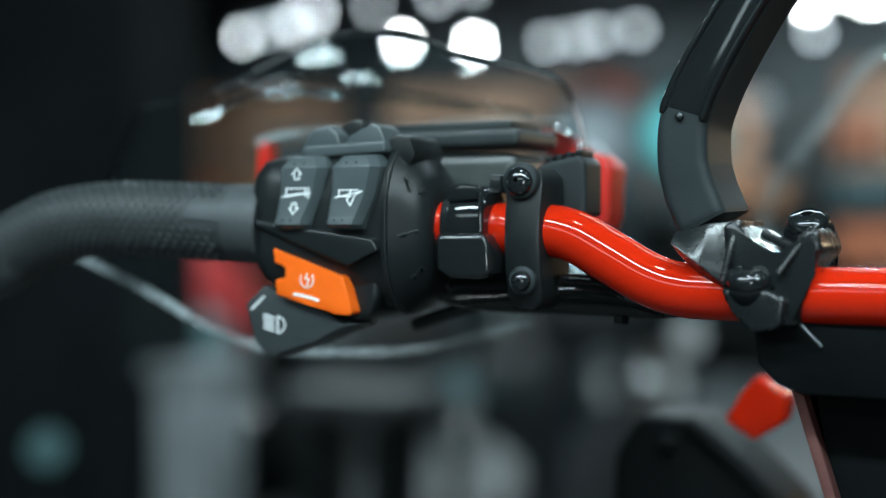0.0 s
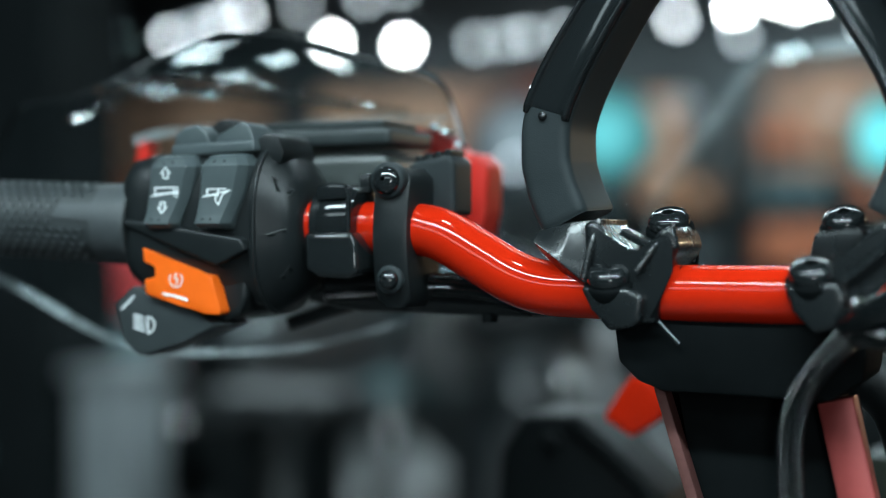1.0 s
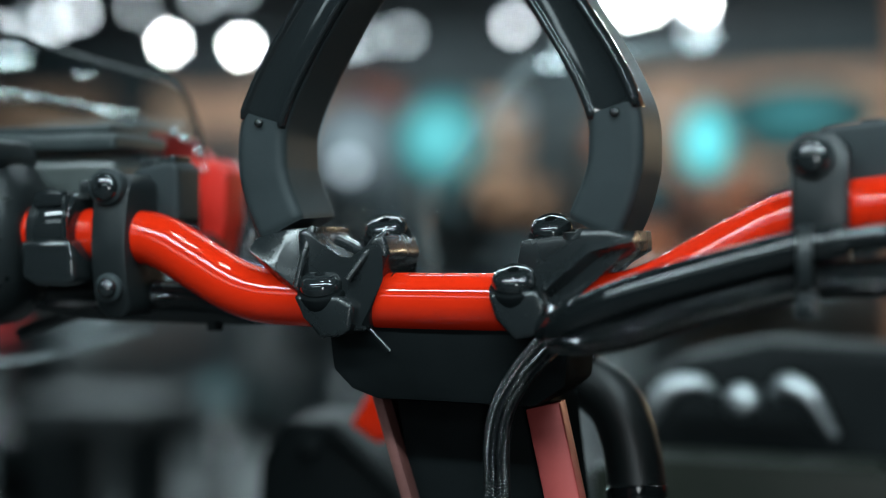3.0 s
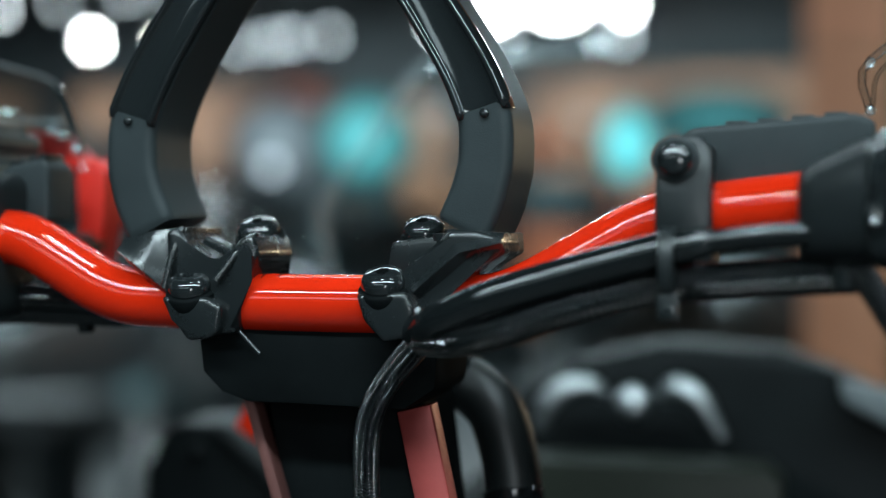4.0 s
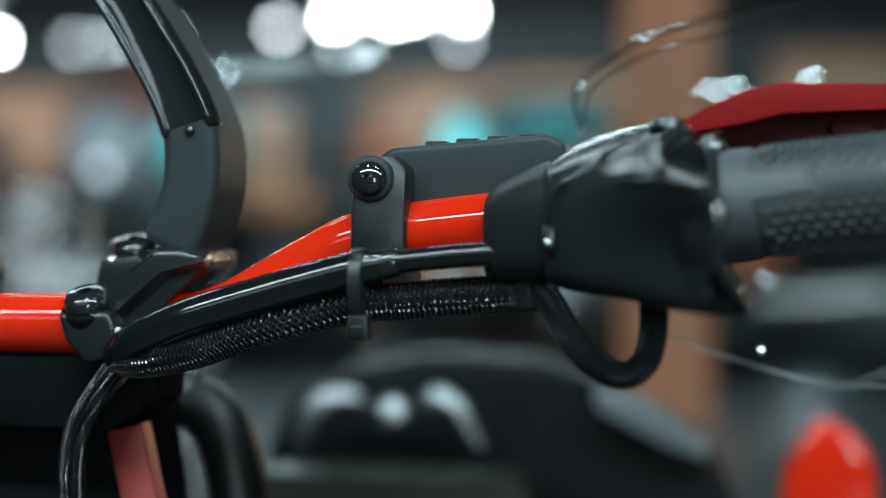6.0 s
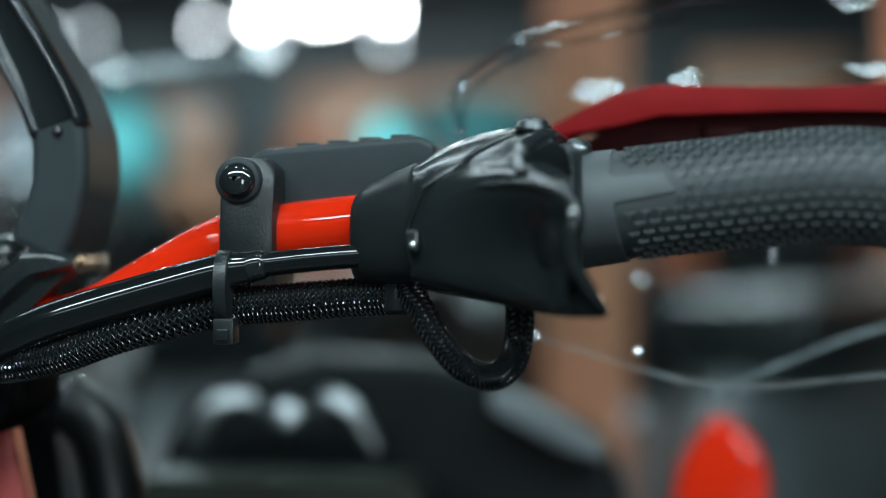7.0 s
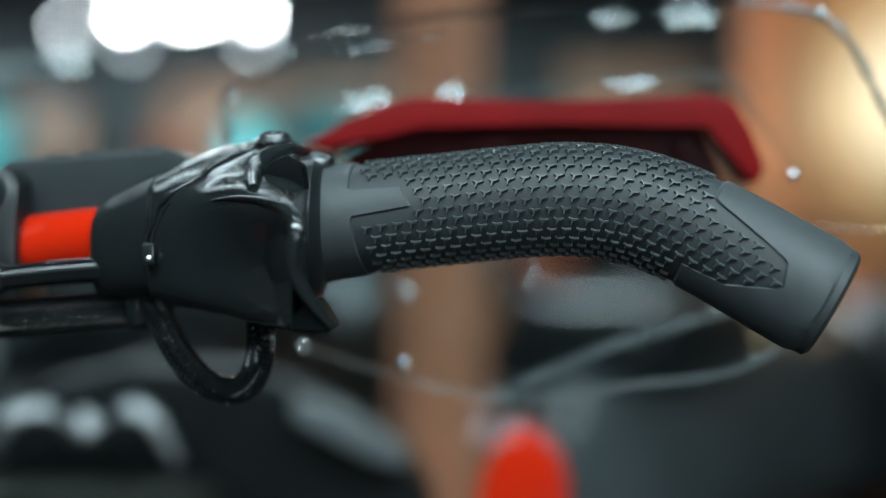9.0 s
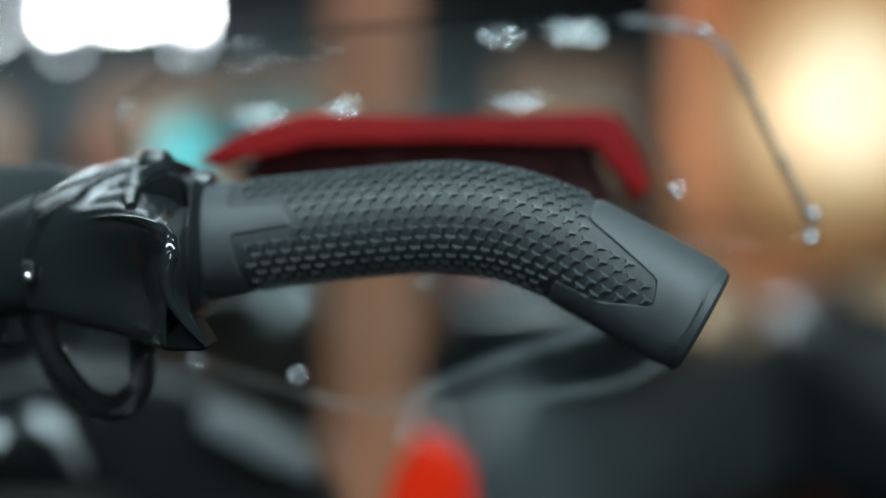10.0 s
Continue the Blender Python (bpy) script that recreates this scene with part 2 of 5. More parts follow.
def dome(centre, axis, r, h, segs=24):
    """A button-head shape."""
    a = Vector(axis).normalized()
    turn = a.to_track_quat("Z", "Y").to_matrix().to_4x4()
    rings = [[Vector((r * math.cos(u) * math.cos(k * math.tau / segs), r * math.cos(u) * math.sin(k * math.tau / segs), h * math.sin(u))) for k in range(segs)] for u in (0, 0.35, 0.7, 1.0, 1.25, 1.42)]
    rings.insert(0, [Vector((q.x, q.y, -h)) for q in rings[0]])
    hx = [Vector((q.x * 2.0, q.y * 2.0, h * 0.45)) for q in rings[-1]]
    rings.append([Vector((q.x * 2.0, q.y * 2.0, h * 0.9)) for q in rings[-1]])
    rings.append(hx)
    bm = loft(bmesh.new(), rings)
    bmesh.ops.transform(bm, matrix=Matrix.Translation(centre) @ turn, verts=bm.verts)
    return bm


def oval(x, y, z, ry, rz, power=2.6, segs=28):
    """A rounded cross-section across the bar."""
    out = []
    for k in range(segs):
        u = k * math.tau / segs
        c, s = math.cos(u), math.sin(u)
        out.append(Vector((x, y + ry * math.copysign(abs(c) ** (2 / power), c), z + rz * math.copysign(abs(s) ** (2 / power), s))))
    return out


def strokes(lines, y, width, depth=0.0006):
    """Flat printed lines: each a pair of points in x and z, at the front y (a number or a function of x and z)."""
    bm = bmesh.new()
    at = y if callable(y) else (lambda x, z: y)
    for x0, z0, x1, z1 in lines:
        d = Vector((x1 - x0, 0, z1 - z0))
        s = Vector((-d.z, 0, d.x)).normalized() * width / 2
        e = d.normalized() * width * 0.3
        q = [Vector((x0, 0, z0)) - e + s, Vector((x1, 0, z1)) + e + s, Vector((x1, 0, z1)) + e - s, Vector((x0, 0, z0)) - e - s]
        loft(bm, [[Vector((v.x, at(v.x, v.z) - o, v.z)) for v in q] for o in (-depth, depth * 0.35)])
    return bm

# ---- the room ----


def slab(name, x0, x1, y0, y1, z0, z1, mat, label, category):
    ob = part(name, box(x0, x1, y0, y1, z0, z1, 0, 1), mat, smooth=0)
    return tagged(ob, label, category, kind="structure")


def boards(name, c1, c2, scale, rough=0.6):
    """Upright wooden boards or stained plaster, in two tones."""
    m = material(name, c1, rough, grain=0.4, scale=40)
    nt = m.node_tree
    p = nt.nodes["Principled BSDF"]
    tc = nt.nodes.new("ShaderNodeTexCoord")
    mp = nt.nodes.new("ShaderNodeMapping")
    mp.inputs["Scale"].default_value = scale
    n = nt.nodes.new("ShaderNodeTexNoise")
    n.inputs["Scale"].default_value, n.inputs["Detail"].default_value = 1.0, 5
    r = nt.nodes.new("ShaderNodeValToRGB")
    r.color_ramp.elements[0].position, r.color_ramp.elements[1].position = 0.38, 0.62
    r.color_ramp.elements[0].color, r.color_ramp.elements[1].color = (*c1, 1), (*c2, 1)
    nt.links.new(tc.outputs["Object"], mp.inputs["Vector"])
    nt.links.new(mp.outputs["Vector"], n.inputs["Vector"])
    nt.links.new(n.outputs["Fac"], r.inputs["Fac"])
    nt.links.new(r.outputs["Color"], p.inputs["Base Color"])
    return m


WOOD_WALL = boards("brown_wall", (0.2, 0.1, 0.062), (0.5, 0.26, 0.16), (1.1, 1.0, 0.5))
DARK_WALL = boards("dark_wall", (0.01, 0.0145, 0.016), (0.03, 0.042, 0.046), (0.8, 0.8, 0.6))
FLOOR = material("dark_concrete", (0.0145, 0.017, 0.018), 0.5, grain=0.4, scale=30, tint=0.35, stain=3, rough_var=0.15)
CEILING = material("dark_ceiling", (0.01, 0.0125, 0.0135), 0.8, spec=0.04, grain=0.3, scale=20, tint=0.2, stain=2)
POST_PAINT = material("black_post_paint", (0.016, 0.02, 0.0215), 0.8, spec=0.05, grain=0.3, scale=20, tint=0.3, stain=2)
PALE_WALL = boards("grey_wall", (0.02, 0.026, 0.028), (0.036, 0.045, 0.048), (0.8, 0.8, 0.6))
COLUMN = boards("brown_column", (0.385, 0.145, 0.07), (0.52, 0.225, 0.12), (3, 3, 0.8))

slab("floor", -10.2, 6.2, -6.2, 10.2, -0.2, 0.0, FLOOR, "dark stained concrete showroom floor", "floor")
slab("ceiling", -10.2, 6.2, -6.2, 10.2, 3.2, 3.4, CEILING, "dark unlit showroom ceiling", "ceiling")
slab("wall_north", -10.2, 6.2, 10.0, 10.2, 0.0, 3.2, DARK_WALL, "dark back wall of the showroom", "wall")
for x0, x1, z0, z1 in ((-10.2, 1.8, 0.0, 3.2), (2.8, 6.2, 0.0, 3.2), (1.8, 2.8, 0.0, 0.6), (1.8, 2.8, 2.6, 3.2)):
    slab("wall_south", x0, x1, -6.2, -6.0, z0, z1, PALE_WALL, "dark grey rear wall of the showroom", "wall")
# frame of the unseen window added round the highlight light
window = thing("added_window", "tall narrow window with dark frame, added unseen in the rear wall", "window", kind="structure")
for x0, x1, z0, z1 in ((1.8, 1.85, 0.6, 2.6), (2.75, 2.8, 0.6, 2.6), (1.85, 2.75, 0.6, 0.65), (1.85, 2.75, 2.55, 2.6)):
    part("window_frame", box(x0, x1, -6.07, -5.98, z0, z1, 0.004), BLACK, window)
slab("wall_west", -10.2, -10.0, -6.0, 10.0, 0.0, 3.2, DARK_WALL, "dark side wall of the showroom", "wall")
slab("wall_east", 6.0, 6.2, -6.0, 10.0, 0.0, 3.2, DARK_WALL, "dark side wall of the showroom", "wall")
# brown panelling below the lamps, with gaps between the fields
for x0, x1, z0, z1 in ((-9.6, -6.4, 1.25, 2.25), (-5.9, -3.9, 1.5, 2.2), (-3.6, -2.7, 1.2, 2.05), (-2.1, 0.1, 1.45, 2.2), (0.9, 2.0, 1.2, 2.35), (2.4, 5.6, 0.6, 2.9)):
    p_ = slab("wall_panel", x0, x1, 9.9, 9.99, z0, z1, WOOD_WALL, "brown timber wall panel", "wall panel")
slab("column", 0.13, 0.315, 2.6, 2.8, 0.0, 3.2, COLUMN, "round-edged brown painted column", "column")
slab("post", -3.4, -2.53, 2.6, 2.9, 0.0, 3.2, POST_PAINT, "wide black post", "post")

# ceiling tube fixtures
for tx, ty, tz, length, wide, watts in TUBES:
    f = thing("tube_fixture", "long white ceiling tube lamp, lit, out of view", "ceiling lamp", "ceiling tubes")
    part("housing", box(tx - length / 2 - 0.03, tx + length / 2 + 0.03, ty - wide / 2 - 0.03, ty + wide / 2 + 0.03, tz + 0.02, tz + 0.34, 0.01), DARK_WALL, f)

for tx, ty, tz, sx, sy, watts in PANELS:
    f = thing("spot_fixture", "small square white ceiling spot lamp, lit", "ceiling lamp", "ceiling spots")
    part("housing", box(tx - sx / 2 - 0.03, tx + sx / 2 + 0.03, ty - sy / 2 - 0.03, ty + sy / 2 + 0.03, tz + 0.02, tz + 0.34, 0.01), DARK_WALL, f)

# round pendant lamps along the back of the hall
LAMP_BRIGHT = glow("bright_lamp", (0.93, 0.98, 1.0), 70.0)
LAMP_MID = glow("middling_lamp", (0.72, 0.84, 0.9), 16.0)
LAMP_DIM = glow("dim_lamp", (0.66, 0.8, 0.86), 6.4)
LAMP_FAINT = glow("faint_lamp", (0.3, 0.5, 0.52), 3.4)
LAMPS = [
    (-6.93, 2.54, LAMP_FAINT), (-6.4, 2.53, LAMP_MID), (-6.16, 2.57, LAMP_DIM), (-5.95, 2.6, LAMP_MID), (-5.72, 2.66, LAMP_MID), (-5.22, 2.68, LAMP_DIM),
    (-4.69, 2.72, LAMP_DIM), (-4.4, 2.76, LAMP_DIM), (-4.96, 2.4, LAMP_BRIGHT), (-4.38, 2.35, LAMP_BRIGHT), (-3.81, 2.33, LAMP_DIM), (-3.58, 2.34, LAMP_DIM), (-3.43, 2.36, LAMP_DIM),
    (-3.15, 2.37, LAMP_DIM), (-2.37, 2.4, LAMP_MID), (-1.99, 2.46, LAMP_BRIGHT), (-1.74, 2.53, LAMP_BRIGHT), (-1.6, 2.47, LAMP_BRIGHT), (-1.47, 2.5, LAMP_BRIGHT), (-1.14, 2.48, LAMP_BRIGHT),
    # the one at -1.95 stands in for a reflection in the windshield
    (-1.95, 2.27, LAMP_DIM), (-1.16, 2.29, LAMP_DIM)]
for k, (lx, lz, lm) in enumerate(LAMPS):
    ly = 8.5 + 0.31 * (k % 3 - 1)
    s = (ly + 0.5) / 9.0
    lx, lz = 0.2 + (lx - 0.2) * s, 1.015 + (lz - 1.015) * s
    f = thing("pendant_lamp", "small round white pendant lamp, lit, hanging from the ceiling", "lamp", "lamps at the back of the hall")
    bm = bmesh.new()
    bmesh.ops.create_uvsphere(bm, u_segments=28, v_segments=16, radius=0.036)
    bmesh.ops.translate(bm, verts=bm.verts, vec=(lx, ly, lz))
    part("globe", bm, lm, f)
    part("cord", tube([(lx, ly, lz + 0.045), (lx, ly, 3.2)], 0.006, 8, 1), BLACK, f)

# ---- the handlebar ----
handlebar = thing("handlebar", "glossy red painted steel handlebar with two bends", "handlebar")
BAR = [(-0.36, -0.024, 1.0165), (-0.26, -0.007, 1.0165), (-0.174, 0.0075, 1.016), (-0.1465, 0.0122, 1.0148), (-0.1225, 0.0146, 1.0138), (-0.110, 0.014, 1.0108), (-0.095, 0.0131, 1.003),
       (-0.079, 0.0122, 0.9945), (-0.066, 0.0117, 0.9905), (-0.05, 0.011, 0.9893), (0.0, 0.008, 0.989), (0.05, 0.008, 0.989), (0.068, 0.0075, 0.9893), (0.083, 0.0065, 0.990),
       (0.097, 0.0055, 0.9945), (0.113, 0.004, 1.003), (0.1285, 0.003, 1.0115), (0.142, 0.0015, 1.018), (0.156, 0.0, 1.021), (0.196, -0.0105, 1.0252), (0.267, -0.0283, 1.030), (0.36, -0.0446, 1.033)]
part("bar", tube(BAR, 0.0111, 32, 8), RED, handlebar)
# fine printed ticks on the middle of the bar, to line the clamps up
for k in range(6):
    gx = -0.006 + 0.0068 * k
    span = 13 if k % 3 == 0 else 8
    arc_pts = [(gx, 0.008 - 0.0112 * math.cos(radians(u)), 0.989 + 0.0112 * math.sin(radians(u))) for u in np.linspace(72 - span, 72 + span, 7)]
    part("tick", tube(arc_pts, 0.0002, 6, 1, smooth=False), POST_BLACK, handlebar, "small printed black tick")

# ---- left grip ----


def grip(name, pts, radii, label):
    """A rubber grip: a bent sleeve with a collar tab, a smooth end and rows of raised three-pronged marks."""
    g = thing(name, label, "grip", "handlebar grips")
    path = spline(pts, 10)
    arc = [0.0]
    for a, b in zip(path, path[1:]):
        arc.append(arc[-1] + (b - a).length)
    total = arc[-1]
    rad = [float(v) for v in np.interp(np.linspace(0, len(pts) - 1, len(path)), range(len(pts)), radii)]

    def at(s, th, lift=0.0):
        """A point of the surface: s along the grip, th degrees up from the rider's side."""
        s = min(max(s, 0), total)
        q = Vector([float(np.interp(s, arc, [p[k] for p in path])) for k in range(3)])
        q2 = Vector([float(np.interp(min(s + 0.002, total), arc, [p[k] for p in path])) for k in range(3)])
        q1 = Vector([float(np.interp(max(s - 0.002, 0), arc, [p[k] for p in path])) for k in range(3)])
        t = (q2 - q1).normalized()
        f = Vector((0, -1, 0))
        f = (f - t * f.dot(t)).normalized()
        u = t.cross(f)
        u = u if u.z > 0 else -u
        r = float(np.interp(s, arc, rad)) + lift
        return q + r * (math.cos(radians(th)) * f + math.sin(radians(th)) * u)

    # the sleeve closes with a rounded, slightly dished end
    ends = [(total - 0.0012, 0.0), (total, -0.0014), (total, -0.004), (total - 0.001, -0.0075)]
    steps = [(s, 0.0) for s in np.linspace(0, total - 0.004, 64)] + ends
    part("sleeve", loft(bmesh.new(), [[at(float(s), k * 360 / 48, lf) for k in range(48)] for s, lf in steps]), RUBBER, g)
    edge = total - 0.0345
    knots = [(-180, edge - 0.0105), (-42, edge - 0.0105), (-40, edge - 0.0095), (-39, edge + 0.0035), (-16, edge + 0.0175), (-12, edge + 0.0185), (9, edge + 0.016), (12, edge + 0.0145), (31, edge - 0.0085), (35, edge - 0.0105), (180, edge - 0.0105)]
    first = lambda th: float(np.interp((th + 180) % 360 - 180, [k[0] for k in knots], [k[1] for k in knots]))
    ths = [-180 + 3 * k for k in range(120)]
    rings = []
    for w in (0.0, 0.03, 0.08, 0.2, 0.35, 0.5, 0.65, 0.8, 0.92, 1.0):
        rings.append([at(first(th) + (total - 0.003 - first(th)) * w, th, -0.0002 if w in (0.0, 1.0) else 0.0008) for th in ths])
    part("smooth_end", loft(bmesh.new(), rings, caps=False), RUBBER_WORN, g, "smooth worn rubber end", smooth=30)
    # collar with a tab that reaches into the pattern
    tab = [(-180, 0.017), (-1, 0.017), (3, 0.018), (5, 0.036), (27, 0.0335), (30, 0.018), (33, 0.017), (180, 0.017)]
    last = lambda th: float(np.interp((th + 180) % 360 - 180, [k[0] for k in tab], [k[1] for k in tab]))
    rings = [[at(last(th) * w, th, -0.0002 if w in (0.0, 1.0) else 0.0007) for th in ths] for w in (0.0, 0.06, 0.3, 0.5, 0.7, 0.9, 0.97, 1.0)]
    part("collar", loft(bmesh.new(), rings, caps=False), RUBBER_WORN, g, "smooth rubber collar with a tab", smooth=30)
    # the pattern
    bm = bmesh.new()
    rows, pitch = 32, 0.0047
    for i in range(rows):
        th = -180 + 360 / rows * i
        for j in range(int(total / pitch) + 1):
            s = pitch * (j + 0.5 * (i % 2))
            if s < last(th) + 0.002 or s < last(th + 6) + 0.0015 or s < last(th - 6) + 0.0015 or s > first(th) - 0.0018 or s > first(th + 5) - 0.0012 or s > first(th - 5) - 0.0012:
                continue
            r = float(np.interp(s, arc, rad))
            deg = math.degrees(1 / r)
            for a, ln in ((8, 0.0020), (150, 0.0014), (254, 0.0017)):
                ca, sa = math.cos(radians(a)), math.sin(radians(a))
                wd = 0.00038
                corners = []
                for u, v in ((0.0, -wd), (ln, -wd * 0.45), (ln, wd * 0.45), (0.0, wd)):
                    corners.append((s + u * ca - v * sa, th + (u * sa + v * ca) * deg))
                lo = [at(cs, ct, -0.0001) for cs, ct in corners]
                hi = [at(s + (cs - s) * 0.92, th + (ct - th) * 0.9, 0.00105) for cs, ct in corners]
                loft(bm, [lo, hi])
    ob = part("raised_pattern", bm, LIT_RIB_RUBBER, g, "rows of small raised three-pronged marks", smooth=0)
    ob["kind"] = "stuff"
    return g


GRIP_L = [(-0.252, -0.0055, 1.0165), (-0.27, -0.0085, 1.0172), (-0.3026, -0.0141, 1.019), (-0.332, -0.0191, 1.0195), (-0.358, -0.0235, 1.0165), (-0.376, -0.0265, 1.010), (-0.392, -0.0295, 1.0005), (-0.412, -0.033, 0.989), (-0.424, -0.035, 0.982)]
grip("left_grip", GRIP_L, [0.0178, 0.0172, 0.0165, 0.0165, 0.0165, 0.0165, 0.0165, 0.0165, 0.0165], "dark grey moulded rubber grip with hooked end")
GRIP_R = [(0.262, -0.0275, 1.0295), (0.275, -0.0295, 1.031), (0.289, -0.032, 1.0328), (0.3068, -0.0351, 1.0346), (0.3244, -0.0383, 1.0363), (0.3417, -0.0414, 1.0372), (0.3588, -0.0444, 1.0353),
          (0.3756, -0.0474, 1.0294), (0.3922, -0.0504, 1.0206), (0.4066, -0.0529, 1.0122), (0.4185, -0.055, 1.0055)]
grip("right_grip", GRIP_R, [0.0178, 0.0172, 0.0166, 0.0164, 0.0163, 0.0164, 0.0165, 0.0166, 0.0169, 0.0172, 0.0172], "grey moulded rubber grip with raised pattern and hooked end")

# ---- left switch housing ----
# the flared end: a rim, then a cone down to the bar
CONE = [(-0.187, 0.0095, 1.0145, 0.0282, 0.0372, 2.6), (-0.1845, 0.0095, 1.0145, 0.0285, 0.0375, 2.5), (-0.1828, 0.0095, 1.0145, 0.0272, 0.036, 2.4), (-0.1745, 0.009, 1.0142, 0.0222, 0.0285, 2.3), (-0.1705, 0.009, 1.0142, 0.0185, 0.0225, 2.2), (-0.1692, 0.009, 1.0142, 0.0145, 0.016, 2.2)]


def cone_y(x, z):
    """The rider's side of the cone at x and z."""
    yc, zc, ry, rz, pw = [float(np.interp(x, [c[0] for c in CONE], [c[k] for c in CONE])) for k in (1, 2, 3, 4, 5)]
    return yc - ry * max(0.02, 1 - abs((z - zc) / rz) ** pw) ** (1 / pw)


rings = []
for x, y, z, ry, rz, pw in ((-0.2545, 0.0, 1.019, 0.012, 0.018, 2.6), (-0.2535, 0.0, 1.0185, 0.0175, 0.0245, 3.0), (-0.2505, 0.001, 1.018, 0.0205, 0.028, 3.2), (-0.243, 0.003, 1.0165, 0.023, 0.0315, 3.2), (-0.22, 0.006, 1.0155, 0.0245, 0.034, 3.2), (-0.196, 0.0085, 1.015, 0.0255, 0.0345, 3.0), (-0.1885, 0.0095, 1.0145, 0.0255, 0.0345, 2.8), *CONE):
    rings.append(oval(x, y, z, ry, rz, pw, 40))
part("body", loft(bmesh.new(), rings), BLACK, sw)
# the raised rim where the body meets the cone
xr, yc_, zc_, ry_, rz_, pw_ = CONE[1]
rim_pts = [(xr, yc_ - (ry_ - 0.0002) * abs(math.cos(u)) ** (2 / pw_), zc_ + (rz_ - 0.0002) * math.copysign(abs(math.sin(u)) ** (2 / pw_), math.sin(u))) for u in np.linspace(-1.35, 1.35, 25)]
part("rim", tube(rim_pts, 0.0009, 10, 2), BLACK, sw)
part("lower_body", prism([(-0.2505, 1.013), (-0.196, 1.006), (-0.191, 0.996), (-0.191, 0.985), (-0.195, 0.977), (-0.203, 0.974), (-0.238, 0.984), (-0.2525, 0.996)], -0.0135, 0.03, 0.003, 3), BLACK, sw)
part("ledge", prism([(-0.2515, 1.0165), (-0.2015, 0.9985), (-0.1865, 1.0055), (-0.1895, 1.0105), (-0.25, 1.0185)], -0.0215, 0.0, 0.0012, 3), BLACK, sw)
# black triangles laid on the cone, painting the shade of its pressed marks
for tri in ([(-0.1795, 1.0368), (-0.1712, 1.0302), (-0.1725, 1.0290), (-0.1768, 1.0302)], [(-0.1795, 1.0118), (-0.1722, 1.0142), (-0.1722, 1.0130), (-0.1785, 1.0108)], [(-0.1765, 0.9935), (-0.1725, 0.9985), (-0.1718, 0.9972), (-0.1755, 0.9928)]):
    mark = part("mark_shade", loft(bmesh.new(), [[Vector((x, cone_y(x, z) + o, z)) for x, z in tri] for o in (0.0008, -0.0003)]), POST_BLACK, sw, "small dull black triangle for the shade of a pressed mark", smooth=0)
    part("mark_edge", tube([(x, cone_y(x, z) - 0.0003, z) for x, z in (tri[0], tri[1], tri[2])], 0.00035, 8, 1, smooth=False), BLACK, mark)


def rocker(name, x, label, lines):
    """A grey two-way rocker, waisted in the middle, with a printed sign."""
    rows = [(1.0466, -0.0135, 0.0055, 0.0195), (1.0456, -0.0195, 0.0048, 0.0203), (1.0412, -0.0223, 0.0020, 0.0238), (1.0290, -0.0222, 0.0010, 0.0208), (1.0200, -0.0240, 0.0003, 0.0172), (1.0165, -0.0252, 0.0000, 0.0162), (1.0145, -0.0225, 0.0012, 0.0156), (1.0140, -0.0135, 0.0018, 0.0154)]
    bm = bmesh.new()
    rr = []
    for z, y, a, b in rows:
        c = 0.0011
        d = 0.0030
        rr.append([Vector((x + a, -0.008, z)), Vector((x + a, y + c, z)), Vector((x + a + c, y, z)), Vector((x + b - d, y, z)), Vector((x + b, y + 0.004, z)), Vector((x + b, -0.008, z))])
    loft(bm, rr)
    bevelled(bm, 0.00045, 2)
    ob = part(name, bm, BUTTON, sw, "grey rocker button with white printed sign", smooth=28)
    front = lambda qx, qz: float(np.interp(qz, [r[0] for r in rows[::-1]], [r[1] for r in rows[::-1]]))
    part("sign", strokes(lines(x + 0.0025), front, 0.0006), WHITE_INK, ob, "white printed sign")
    for dz, sx in ((1.0430, 0.0085), (1.0430, 0.0135), (1.0185, 0.0045), (1.0185, 0.0085)):
        part("dimple", disc((x + sx, front(0, dz) - 0.0003, dz), (0, -1, 0.1), 0.0006, 0.001, 10, 0.0002), BLACK, ob)
    return ob


rocker("ride_height_button", -0.2370, "", lambda x: [
    (x + 0.008, 1.0408, x + 0.0055, 1.0383), (x + 0.008, 1.0408, x + 0.0105, 1.0383), (x + 0.0068, 1.0385, x + 0.0068, 1.0362), (x + 0.0092, 1.0385, x + 0.0092, 1.0362), (x + 0.0068, 1.0362, x + 0.0092, 1.0362),
    (x + 0.0025, 1.0322, x + 0.0125, 1.0322), (x + 0.0025, 1.0292, x + 0.0125, 1.0302), (x + 0.0025, 1.0322, x + 0.0025, 1.0292), (x + 0.0125, 1.0322, x + 0.0125, 1.0285), (x + 0.014, 1.0325, x + 0.014, 1.028), (x + 0.0005, 1.0286, x + 0.015, 1.0302),
    (x + 0.007, 1.0212, x + 0.0047, 1.0237), (x + 0.007, 1.0212, x + 0.0093, 1.0237), (x + 0.0059, 1.0235, x + 0.0059, 1.0258), (x + 0.0081, 1.0235, x + 0.0081, 1.0258), (x + 0.0059, 1.0258, x + 0.0081, 1.0258)])
